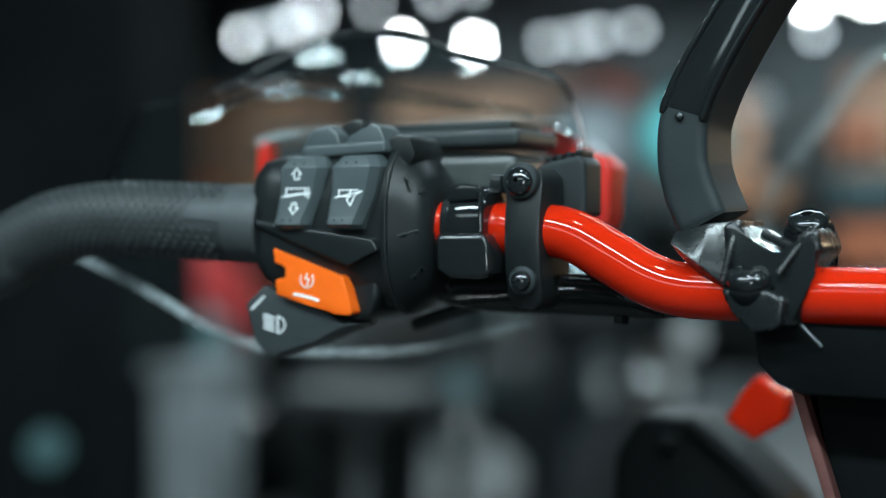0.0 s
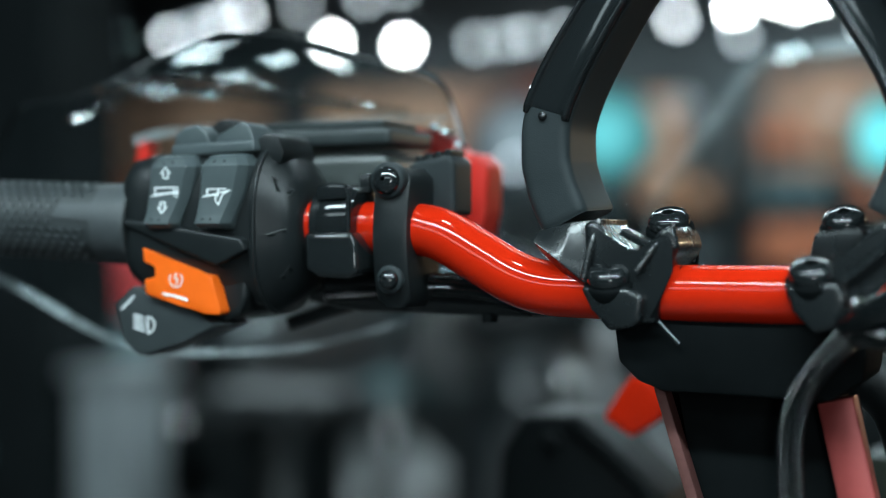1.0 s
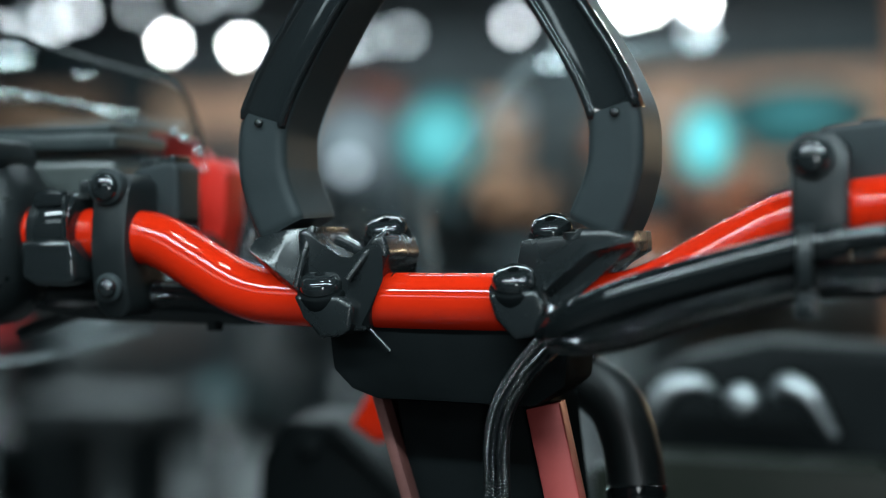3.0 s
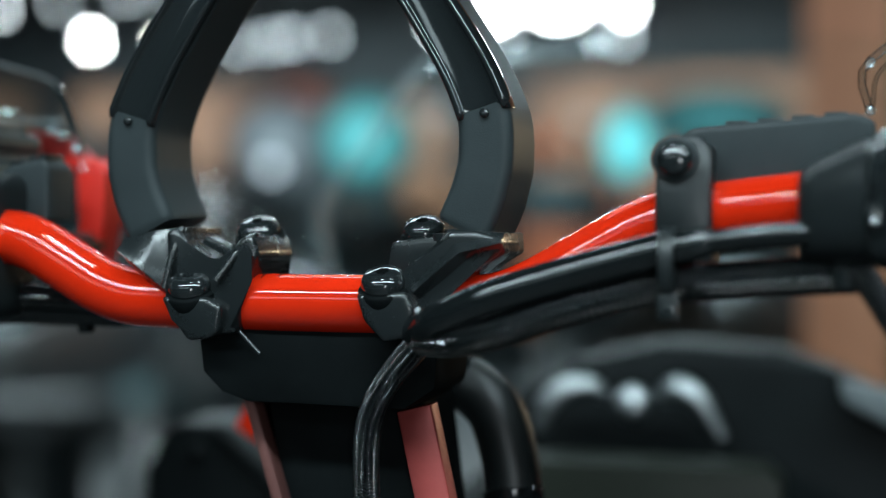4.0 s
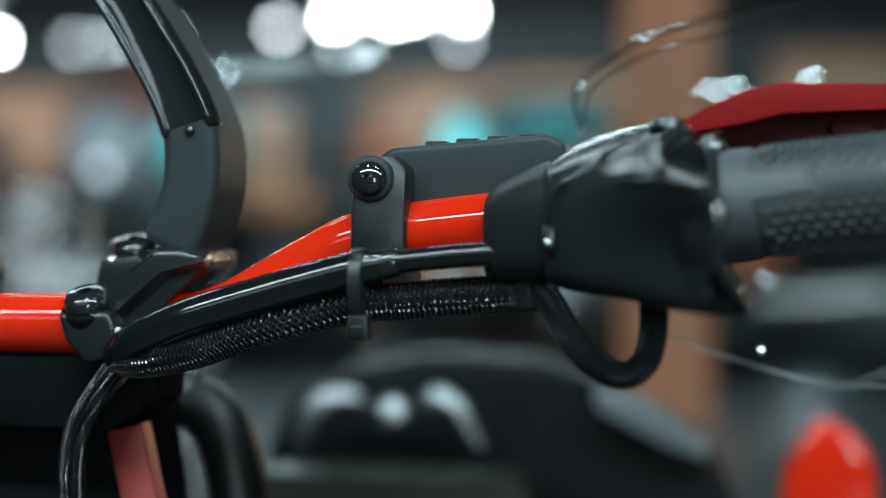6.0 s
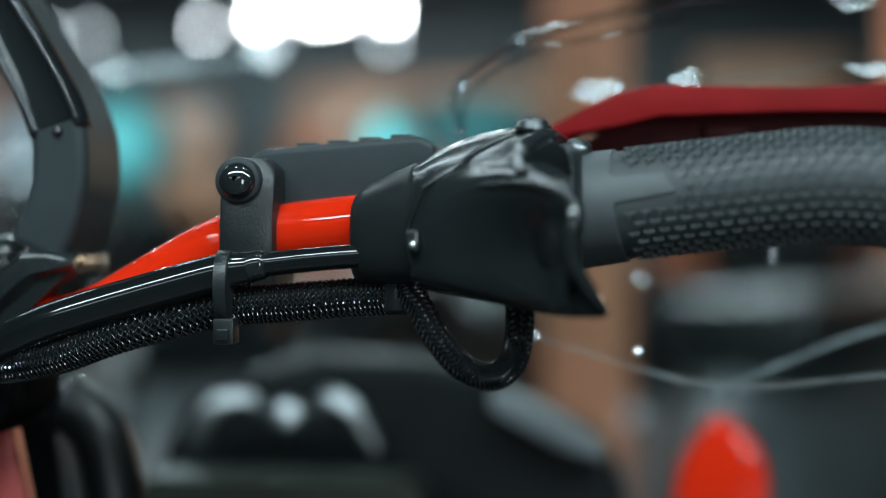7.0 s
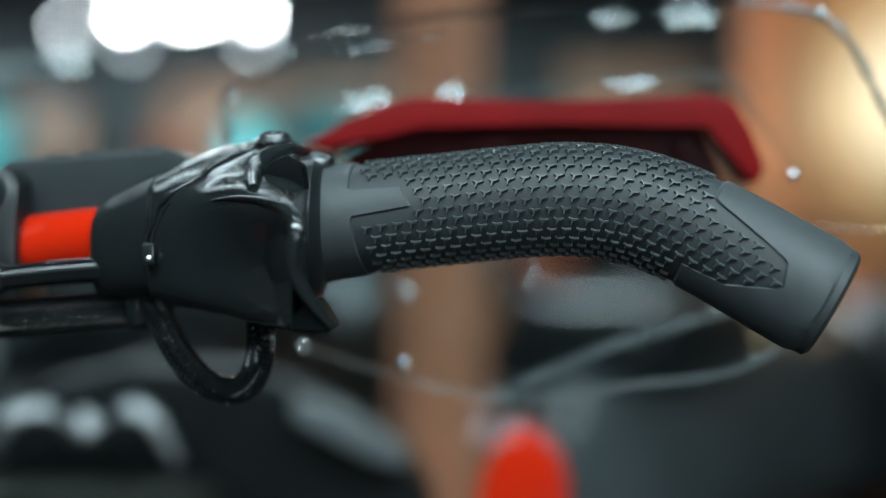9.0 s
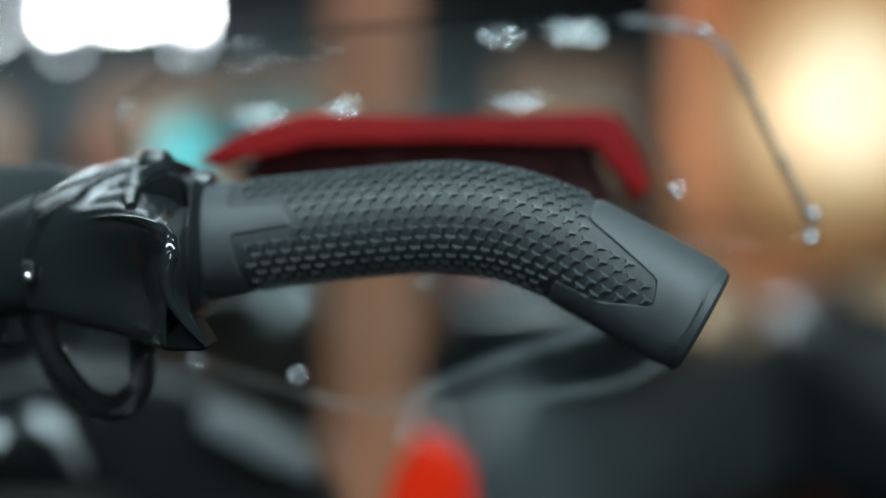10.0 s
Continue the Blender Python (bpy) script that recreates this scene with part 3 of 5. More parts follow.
rocker("winch_button", -0.2105, "", lambda x: [
    (x + 0.003, 1.0312, x + 0.0125, 1.0312), (x + 0.003, 1.0312, x + 0.003, 1.0285), (x + 0.003, 1.0285, x + 0.009, 1.0285), (x + 0.009, 1.0312, x + 0.0072, 1.0268), (x + 0.0072, 1.0268, x + 0.0092, 1.0245), (x + 0.0092, 1.0245, x + 0.0108, 1.029), (x + 0.0108, 1.029, x + 0.0135, 1.0302), (x + 0.001, 1.028, x + 0.0145, 1.0306)])
# toggles on top
part("toggle_base", prism([(-0.232, 1.0455), (-0.230, 1.0512), (-0.1885, 1.0525), (-0.1875, 1.0475)], -0.0125, 0.012, 0.0014, 3), BUTTON, sw, "grey plastic toggle base")
part("toggle", prism([(-0.2305, 1.0505), (-0.229, 1.0555), (-0.2245, 1.0588), (-0.2172, 1.0600), (-0.2125, 1.0560), (-0.2110, 1.0505)], -0.0115, 0.006, 0.0013, 3), BUTTON, sw, "grey plastic toggle")
part("toggle", prism([(-0.2095, 1.0505), (-0.2065, 1.0552), (-0.2015, 1.0575), (-0.1950, 1.0605), (-0.1915, 1.0585), (-0.1885, 1.0520), (-0.189, 1.0500)], -0.0110, 0.006, 0.0013, 3), BUTTON, sw, "grey plastic toggle")
part("knob", prism([(-0.2185, 1.054), (-0.2175, 1.0595), (-0.2125, 1.0625), (-0.2065, 1.0625), (-0.2045, 1.059), (-0.2055, 1.054)], -0.002, 0.012, 0.0015), BLACK, sw, "small black knob")
part("hump", prism([(-0.2, 1.044), (-0.194, 1.0505), (-0.186, 1.0555), (-0.179, 1.0545), (-0.176, 1.047), (-0.178, 1.042)], -0.0075, 0.02, 0.002), BLACK, sw)
start = part("start_button", prism([(-0.2405, 1.0065), (-0.2085, 0.995), (-0.2045, 0.9945), (-0.1995, 0.979), (-0.201, 0.9775), (-0.209, 0.9778), (-0.222, 0.9815), (-0.2385, 0.9855), (-0.2395, 0.9925), (-0.2325, 0.9925), (-0.2325, 0.9985), (-0.2395, 0.9995)], -0.0205, -0.008, 0.0011), ORANGE, sw, "orange plastic start button")
ring_lines = [(-0.2225 + 0.0034 * math.sin(a), 0.9925 + 0.0034 * math.cos(a), -0.2225 + 0.0034 * math.sin(a + 0.4), 0.9925 + 0.0034 * math.cos(a + 0.4)) for a in np.arange(0.9, 5.3, 0.4)]
part("sign", strokes(ring_lines + [(-0.2222, 0.9952, -0.2234, 0.993), (-0.2234, 0.993, -0.2214, 0.9928), (-0.2214, 0.9928, -0.2226, 0.99)], -0.0206, 0.0006), WHITE_INK, start)
part("lettering", strokes([(-0.2292, 0.9862, -0.2262, 0.9858), (-0.2252, 0.9857, -0.2226, 0.9852), (-0.2216, 0.985, -0.2198, 0.9846), (-0.219, 0.9844, -0.2168, 0.9838)], -0.0206, 0.0013), WHITE_INK, start, "white unreadable lettering")
lever = part("light_lever", prism([(-0.2585, 0.981), (-0.2485, 0.9895), (-0.24, 0.9858), (-0.214, 0.976), (-0.2, 0.9735), (-0.2215, 0.9655), (-0.2415, 0.958), (-0.247, 0.9588), (-0.2535, 0.9645)], -0.0165, 0.006, 0.0016), LEVER, sw, "dark grey headlight lever")
arc = [(-0.2405 + 0.0042 * math.sin(a) * 0.9, 0.9722 + 0.0036 * math.cos(a), -0.2405 + 0.0042 * math.sin(a + 0.45) * 0.9, 0.9722 + 0.0036 * math.cos(a + 0.45)) for a in np.arange(0, 3.0, 0.45)]
part("sign", strokes(arc + [(-0.2405, 0.9758, -0.2405, 0.9684)] + [(-0.2478, 0.9765 - 0.0019 * k, -0.2425, 0.9752 - 0.0019 * k) for k in range(4)], -0.0166, 0.0008), WHITE_INK, lever)
part("lettering", strokes([(-0.2545, 0.9788, -0.248, 0.9845)], -0.0166, 0.0009), WHITE_INK, lever, "small white unreadable lettering")

# ---- gloss clamp beside the switch, with the fluid reservoir behind ----
mc = thing("brake_clamp", "gloss black clamp round the red bar", "clamp")
part("upper_shell", loft(bmesh.new(), [oval(x, 0.0112, 1.0155, r, r * 1.02, 2.3, 32) for x, r in ((-0.1665, 0.0125), (-0.166, 0.0155), (-0.1645, 0.0165), (-0.1475, 0.0165), (-0.146, 0.0155), (-0.1455, 0.0125))]), GLOSS, mc)
part("lower_shell", prism([(-0.1665, 1.0125), (-0.1435, 1.0128), (-0.141, 1.004), (-0.1405, 0.996), (-0.145, 0.9935), (-0.16, 0.9938), (-0.166, 0.997)], -0.0075, 0.028, 0.0025, 3), GLOSS, mc)
part("lug", prism([(-0.163, 1.026), (-0.162, 1.0325), (-0.156, 1.034), (-0.149, 1.033), (-0.1475, 1.027)], -0.004, 0.018, 0.0015), GLOSS, mc)
part("bolt", disc((-0.1455, 0.012, 1.0378), (0, 0, 1), 0.0046, 0.008, 6, 0.0006), METAL_BLACK, mc, "black hex bolt")
part("lip", tube([(-0.145, -0.0065, 1.030), (-0.1443, -0.0085, 1.022), (-0.1443, -0.0085, 1.0135)], 0.0012, 8, 4), GLOSS, mc)
resv = thing("fluid_reservoir", "brake fluid reservoir with black lid and translucent cup", "reservoir")
part("lid", box(-0.222, -0.146, 0.032, 0.078, 1.0515, 1.0595, 0.003, 4), LID, resv, "dark grey plastic lid")
part("lid_top", box(-0.214, -0.152, 0.038, 0.072, 1.0597, 1.0635, 0.001), LID, resv)
part("cup", box(-0.214, -0.149, 0.036, 0.074, 1.024, 1.0492, 0.006, 3), material("translucent_cup", (0.055, 0.064, 0.062), 0.3, tint=0.2, stain=60), resv, "cloudy translucent plastic cup")
part("foot", box(-0.205, -0.15, 0.026, 0.06, 1.004, 1.024, 0.004), METAL_BLACK, resv)

# ---- strap brackets with their boxes ----


def strap_box(name, label, x0, x1, z0, z1, y, screws, body, group):
    t_ = thing(name, label, "control module", group)
    # the strap bulges over the bar and narrows towards its ends
    rings = []
    for k in range(17):
        v = k / 16
        z = z0 + (z1 - z0) * v
        e = abs(2 * v - 1)
        cut = 0.004 * max(0.0, (e - 0.82) / 0.18) ** 2
        yf = y + 0.0045 * e ** 2.2 - 0.0012 * (1 - e)
        xa, xb, yb, c = x0 + cut, x1 - cut, y + 0.03 - cut, 0.0022
        rings.append([Vector(q) for q in ((xa, yf + c, z), (xa + c * 0.3, yf + c * 0.3, z), (xa + c, yf, z), ((xa + xb) / 2, yf - 0.0005, z), (xb - c, yf, z), (xb - c * 0.3, yf + c * 0.3, z), (xb, yf + c, z), (xb, yb, z), (xa, yb, z))])
    part("strap", loft(bmesh.new(), rings), BLACK, t_, "grained black strap")
    for sx, sz, r in screws:
        part("boss", disc((sx, y - 0.002, sz), (0, -1, 0), r + 0.0016, 0.006, 28, 0.001), SATIN, t_)
        part("screw", dome((sx, y - 0.002, sz), (0, -1, 0.15), r, 0.0035), GLOSS, t_, "round black socket screw")
    b = part("box", prism(body[0], body[1], body[2], 0.0025, 3, body[3]), SATIN, t_)
    return t_, b


mod_l, bl = strap_box("left_module", "dark grey plastic control box strapped to the bar", -0.1385, -0.1215, 0.981, 1.040, 0.0015, ((-0.1305, 1.0345, 0.0062), (-0.1295, 0.993, 0.0045)),
                      ([(-0.135, 1.020), (-0.135, 1.041), (-0.13, 1.0435), (-0.1145, 1.0465), (-0.1115, 1.043), (-0.1115, 1.020)], 0.026, 0.046, 0.0), "control modules")
for k in range(4):
    part("key", box(-0.1315 + 0.0046 * k, -0.1282 + 0.0046 * k, 0.029, 0.043, 1.0435 + 0.0008 * k, 1.0462 + 0.0008 * k, 0.0006), BLACK, mod_l)
mod_r, br = strap_box("right_module", "dark grey plastic control box strapped to the bar", 0.1445, 0.1635, 0.994, 1.048, -0.0165, ((0.1515, 1.0405, 0.0062),),
                      ([(0.1505, 1.03), (0.1505, 1.049), (0.155, 1.052), (0.21, 1.056), (0.216, 1.053), (0.216, 1.03)], 0.008, 0.05, -0.05), "control modules")
for k in range(4):
    part("key", box(0.166 + 0.011 * k, 0.174 + 0.011 * k, 0.006, 0.03, 1.0525 + 0.0008 * k, 1.0546 + 0.0008 * k, 0.0008), SATIN, mod_r)

# ---- grab handle over the middle of the bar ----
MID = 0.009
grab = thing("grab_handle", "black plastic grab loop standing on the handlebar clamps", "grab handle")
ARM = [(1.0165, 0.0625, 0.0120, 0.016), (1.0185, 0.0635, 0.0125, 0.0168), (1.028, 0.0678, 0.0126, 0.0168), (1.0355, 0.0700, 0.0124, 0.0168), (1.042, 0.0712, 0.0124, 0.0166), (1.056, 0.071, 0.0122, 0.0163), (1.068, 0.067, 0.0118, 0.016), (1.08, 0.061, 0.0114, 0.0158), (1.094, 0.0525, 0.011, 0.0155), (1.108, 0.0435, 0.0108, 0.015), (1.125, 0.031, 0.0108, 0.015), (1.138, 0.018, 0.0108, 0.015), (1.145, 0.003, 0.0108, 0.015)]


def arm_ring(z, off, w, d, side, slope):
    """A flat-sided section of the loop with softened corners, narrower towards the rider."""
    fw, r = w * 0.84, 0.0036
    out = []
    for ca, cb, sa, sb in ((fw, -d, 1, -1), (w, d, 1, 1), (-w, d, -1, 1), (-fw, -d, -1, -1)):
        corner = []
        for k in range(4):
            u = math.pi / 2 * k / 3
            corner.append((ca - sa * r * (1 - math.sin(u)), cb - sb * r * (1 - math.cos(u))))
        corner = [(corner[0][0] - sa * 0.0012, corner[0][1]), *corner, (corner[-1][0], corner[-1][1] - sb * 0.0012)]
        out += corner if sa * sb < 0 else corner[::-1]
    return [Vector((MID + side * (off + a * math.cos(slope)), 0.020 + b, z + a * math.sin(slope))) for a, b in out]


ARM = [(q.x, q.y, q.z, float(np.interp(q.x, [a[0] for a in ARM], [a[3] for a in ARM]))) for q in spline([(a[0], a[1], a[2]) for a in ARM], 5)]
FIRST = next(k for k, a in enumerate(ARM) if a[0] > 1.0565)
for side in (-1, 1):
    slopes = []
    for k in range(len(ARM)):
        a, b = ARM[max(k - 1, 0)], ARM[min(k + 1, len(ARM) - 1)]
        slopes.append(math.atan2(-(b[1] - a[1]), (b[0] - a[0])) * -1)
    rings = [arm_ring(z, off, w, d, side, -sl) for (z, off, w, d), sl in zip(ARM, slopes)]
    arm = part("arm", loft(bmesh.new(), rings), SATIN, grab, "satin black moulded arm", smooth=50)
    inlay = []
    for k, ((z, off, w, d), sl) in enumerate(list(zip(ARM, slopes))[FIRST:]):
        c = [(-w * 0.80, 0.0085), (w * 0.92, 0.0085), (w * 0.93, 0.0058), (w * 0.88, 0.0008), (w * 0.80, -0.0010), (w * 0.66, -0.0010), (w * 0.6, 0.0006), (-w * 0.52, 0.0006), (-w * 0.58, -0.0010), (-w * 0.72, -0.0010), (-w * 0.80, 0.0008)]
        inlay.append([Vector((MID + side * (off + a * math.cos(sl)), 0.0193 - d + b + (0.0016 if k == 0 else 0.0), z - a * math.sin(sl))) for a, b in c])
    part("gloss_inlay", bevelled(loft(bmesh.new(), inlay), 0.0004, 1), GLOSS, arm, "gloss black inlay")
    part("inlay_screw", dome((MID + side * 0.0715, 0.0030, 1.0592), (0, -0.9, 0.3), 0.0018, 0.0011, 14), GLOSS, arm, "small gloss black screw")
    lip = arm_ring(1.0155, 0.0614, 0.0124, 0.0163, side, 0.0), arm_ring(1.0128, 0.0611, 0.0118, 0.0158, side, 0.0)
    part("collar", loft(bmesh.new(), list(lip)), BLACK, arm)

# ---- handlebar clamps ----


def clamp(name, outline, bolts, tip):
    c = thing(name, "black cast handlebar clamp with two socket bolts", "clamp", "handlebar clamps")
    part("body", prism(outline, -0.004, 0.033, 0.0025, 3), METAL_BLACK, c)
    for (bx, by, bz), r in bolts:
        part("seat", disc((bx, by + 0.0032, bz - 0.0072), (0, -0.45, 0.9), r + 0.0008, 0.006, 28, 0.001), POST_BLACK, c)
        part("bolt", disc((bx, by + 0.0009, bz - 0.0018), (0, -0.45, 0.9), r * 0.94, 0.0066, 32, 0.0032, socket=0.0026), GLOSS, c, "black socket bolt")
    part("cap", prism(tip, -0.0095, 0.006, 0.0022, 3), METAL_BLACK, c)
    return c


def faceted(top, ridge, bottom, ys, back):
    """A casting whose front breaks along a ridge into an upper facet, turned up, and a lower one, turned down."""
    rings = []
    for a, b, c in zip(top, ridge, bottom):
        rings.append([Vector((a[0], back, a[1])), Vector((a[0], ys[0], a[1])), Vector((b[0], ys[1], b[1])), Vector((c[0], ys[2], c[1])), Vector((c[0], back, c[1]))])
    return bevelled(loft(bmesh.new(), rings), 0.0007, 2)


left = clamp("left_clamp", [(-0.041, 0.9905), (-0.034, 0.977), (-0.014, 0.9775), (-0.0095, 0.9985), (-0.0045, 1.007), (-0.0075, 1.0155), (-0.0125, 1.0135), (-0.0195, 1.003), (-0.026, 1.004), (-0.034, 1.012), (-0.038, 1.0175), (-0.043, 1.0165)],
             (((-0.0325, -0.006, 1.0015), 0.0093), ((-0.0165, 0.0215, 1.0225), 0.0090)),
             [(-0.0425, 0.9915), (-0.0235, 0.9915), (-0.017, 0.988), (-0.0185, 0.9785), (-0.022, 0.976), (-0.031, 0.975), (-0.0375, 0.983)])
part("wedge", faceted([(-0.0635, 1.0135), (-0.05, 1.0168), (-0.0365, 1.0178)], [(-0.0637, 1.0090), (-0.052, 1.0005), (-0.0405, 0.9915)], [(-0.0630, 1.0045), (-0.052, 0.9940), (-0.0400, 0.9860)], (0.0022, -0.0042, 0.004), 0.034), METAL_BLACK, left)
part("web", prism([(-0.0305, 1.0115), (-0.0285, 1.0145), (-0.0165, 1.0085), (-0.018, 1.0055)], 0.0015, 0.012, 0.001), METAL_BLACK, left)
part("ridge", tube([(-0.0375, 0.0, 1.0175), (-0.0395, -0.005, 1.006), (-0.0415, -0.0075, 0.9945)], 0.0014, 10, 4), METAL_BLACK, left)
part("ridge", tube([(-0.008, 0.002, 1.0155), (-0.0135, -0.003, 1.008), (-0.0205, -0.0065, 0.9975)], 0.0014, 10, 4), METAL_BLACK, left)
right = clamp("right_clamp", [(0.036, 0.998), (0.039, 0.981), (0.056, 0.980), (0.064, 0.988), (0.082, 1.0045), (0.0885, 1.009), (0.0895, 1.014), (0.079, 1.0165), (0.069, 1.0165), (0.053, 0.9995), (0.045, 1.0)],
              (((0.0445, -0.006, 1.0035), 0.0090), ((0.0515, 0.0215, 1.0225), 0.0086)),
              [(0.0355, 0.9935), (0.0385, 0.984), (0.046, 0.976), (0.054, 0.9775), (0.058, 0.988), (0.0545, 0.9945)])
part("shoulder", faceted([(0.0505, 0.9990), (0.0675, 1.0170), (0.0885, 1.0158)], [(0.0565, 0.9940), (0.0735, 1.0085), (0.0895, 1.0122)], [(0.0605, 0.9880), (0.0800, 1.0030), (0.0890, 1.0085)], (0.002, -0.0075, 0.001), 0.033), METAL_BLACK, right)
part("back_lug", prism([(0.04, 1.0), (0.0425, 1.0125), (0.06, 1.0145), (0.066, 1.008), (0.06, 0.998)], 0.012, 0.034, 0.002), METAL_BLACK, right)

# ---- steering post, plates and hoses under the bar ----
post = thing("steering_post", "black steering post with red side plates", "steering post")
part("head", prism([(-0.034, 0.982), (-0.0315, 0.962), (-0.0235, 0.9545), (-0.013, 0.951), (0.05, 0.95), (0.062, 0.958), (0.064, 0.98)], 0.004, 0.05, 0.003), POST_BLACK, post)
part("shaft", prism([(-0.0195, 0.952), (0.05, 0.952), (0.058, 0.88), (0.075, 0.5), (0.02, 0.5), (0.002, 0.88)], 0.03, 0.075, 0.004), POST_BLACK, post)
part("side_plate", prism([(-0.0225, 0.9510), (-0.0175, 0.9490), (0.0032, 0.884), (0.0155, 0.84), (0.009, 0.84), (-0.0015, 0.884)], 0.022, 0.032, 0.0008), SHADED_PLATE, post, "dull red metal plate, coloured brown for its shade")
part("side_plate", prism([(0.0425, 0.9475), (0.056, 0.951), (0.0705, 0.884), (0.078, 0.84), (0.064, 0.84), (0.0565, 0.884)], 0.0185, 0.0285, 0.0008), RED_PLATE, post, "dull red metal plate")
# a thin rod added for the bright line along the head's edge
part("edge_highlight", tube([(-0.0135, -0.001, 0.9785), (-0.006, 0.0006, 0.9702)], 0.0007, 8, 1), DARK_STEEL, post, "thin steel rod standing in for a highlight on the head's edge")


def braid(name, pts, r, label, group="cables", count=12):
    """A hose in a woven sleeve: fine crossing strands stand proud of it."""
    t_ = thing(name, label, "cable", group)
    part("core", tube(pts, r * 0.9, 20, 8), POST_BLACK, t_)
    length = sum((b - a).length for a, b in zip(spline(pts, 8), spline(pts, 8)[1:]))
    turns = length / (r * 3.2)
    path = spline(pts, max(8, int(turns * 100 / (len(pts) - 1))))
    fr = frames(path)
    bm = bmesh.new()
    for hand in (1, -1):
        for k in range(count):
            ring_list = []
            for i, (q, tt, a, b) in enumerate(fr):
                run = turns * math.tau * i / len(fr)
                u = hand * run + k * math.tau / count
                n = math.cos(u) * a + math.sin(u) * b
                side = (tt.cross(n)).normalized()
                c = q + n * r * (0.93 + hand * 0.055 * math.cos(count * run + 0.3 * math.sin(k * 2.6)))
                ring_list.append([c + side * r * 0.11, c + n * r * 0.085, c - side * r * 0.11])
            loft(bm, ring_list)
    part("woven_sleeve", bm, STRAND, t_, "black woven sleeve", smooth=60)["kind"] = "stuff"
    return t_


cable = thing("throttle_cable", "glossy black cable sheath running along the bar", "cable", "cables")
part("sheath", tube([(0.060, -0.012, 0.9795), (0.070, -0.0225, 0.9845), (0.088, -0.027, 0.9925), (0.114, -0.028, 1.0005), (0.147, -0.029, 1.0095), (0.1585, -0.029, 1.0115)], [0.006, 0.0066, 0.0066, 0.0066, 0.0064, 0.0055], 24), HOSE, cable)
part("ferrule", tube([(0.155, -0.029, 1.011), (0.1625, -0.0292, 1.0128), (0.1645, -0.0292, 1.0132)], [0.0052, 0.005, 0.0038], 20, 4), GLOSS, cable)
part("inner_rod", tube([(0.162, -0.0292, 1.0125), (0.18, -0.03, 1.0145), (0.2, -0.031, 1.016)], 0.0040, 20, 4), HOSE, cable)
braid("wiring_loom", [(0.062, -0.012, 0.9785), (0.075, -0.0215, 0.979), (0.093, -0.0245, 0.9825), (0.113, -0.0245, 0.9895), (0.1465, -0.0245, 0.998), (0.169, -0.0225, 1.0), (0.195, -0.0225, 1.002), (0.215, -0.024, 1.003)], 0.0062, "black wiring loom in a woven sleeve")
braid("down_loom", [(0.064, -0.012, 0.9815), (0.059, -0.007, 0.976), (0.0475, -0.001, 0.964), (0.0390, 0.002, 0.951), (0.0355, 0.004, 0.937), (0.035, 0.006, 0.917), (0.036, 0.008, 0.88), (0.038, 0.01, 0.82)], 0.0048, "black woven cable dropping beside the post")
braid("loop_loom", [(0.207, -0.026, 1.007), (0.2135, -0.03, 1.0), (0.2205, -0.033, 0.989), (0.2285, -0.034, 0.9805), (0.237, -0.034, 0.9775), (0.2435, -0.034, 0.9815), (0.2462, -0.034, 0.991), (0.2462, -0.034, 1.006)], 0.0044, "black woven cable hanging in a loop", count=9)
knot = thing("cable_clip", "small black clip with bright beads", "clip")
part("band", tube([(0.0615, -0.0165, 0.9885), (0.0625, -0.0185, 0.985), (0.0625, -0.018, 0.9795)], 0.0018, 10, 4), STEEL, knot)
zipt = thing("zip_tie", "black plastic zip tie round the cables", "zip tie")
part("strap", loft(bmesh.new(), [[Vector((0.1505 + dx, -0.029 + ry * math.cos(u), 1.0055 + 0.0118 * math.sin(u))) for u in np.linspace(0, math.tau, 28, endpoint=False)] for dx, ry in ((-0.0023, 0.0078), (-0.002, 0.0085), (0.002, 0.0085), (0.0023, 0.0078))]), BLACK, zipt)
part("head", box(0.1475, 0.1545, -0.0345, -0.0265, 0.987, 0.9955, 0.001), BLACK, zipt)
part("tail_end", box(0.149, 0.153, -0.0355, -0.0335, 0.9885, 0.992, 0.0004), GLOSS, zipt)

hose = thing("big_hose", "thick glossy black hose curving down behind the post", "hose")
part("tube", tube([(-0.01, 0.085, 0.94), (0.02, 0.088, 0.9515), (0.045, 0.09, 0.953), (0.062, 0.089, 0.943), (0.0705, 0.086, 0.923), (0.074, 0.082, 0.9), (0.0755, 0.078, 0.86), (0.076, 0.075, 0.8)], 0.0122, 28), RUBBER_HOSE, hose)
for k, (bx, by, bz, ax) in enumerate(((0.0505, 0.0898, 0.9512, (0.9, 0, -0.4)), (0.0735, 0.0825, 0.903, (0.12, -0.16, -1)))):
    part("hose_band", disc((bx, by, bz), ax, 0.0131, 0.006, 32, 0.0006), HOSE, hose, "narrow black band round the hose")
under = thing("lower_loom", "black cables tied under the bend of the bar", "cable", "cables")
part("sheath", tube([(-0.19, 0.022, 0.99), (-0.16, 0.028, 0.985), (-0.125, 0.032, 0.984), (-0.1, 0.034, 0.983), (-0.082, 0.034, 0.982), (-0.055, 0.034, 0.984), (-0.03, 0.034, 0.984)], [0.006, 0.007, 0.007, 0.0065, 0.0055, 0.005, 0.005], 20), HOSE, under)
braid("left_loom", [(-0.17, 0.018, 0.987), (-0.14, 0.026, 0.989), (-0.115, 0.024, 0.990), (-0.092, 0.024, 0.988), (-0.075, 0.028, 0.982)], 0.0052, "black wiring in a woven sleeve under the bend")
part("bolt", disc((-0.0985, 0.034, 0.974), (0, 0, -1), 0.0038, 0.012, 6, 0.0005), METAL_BLACK, under)

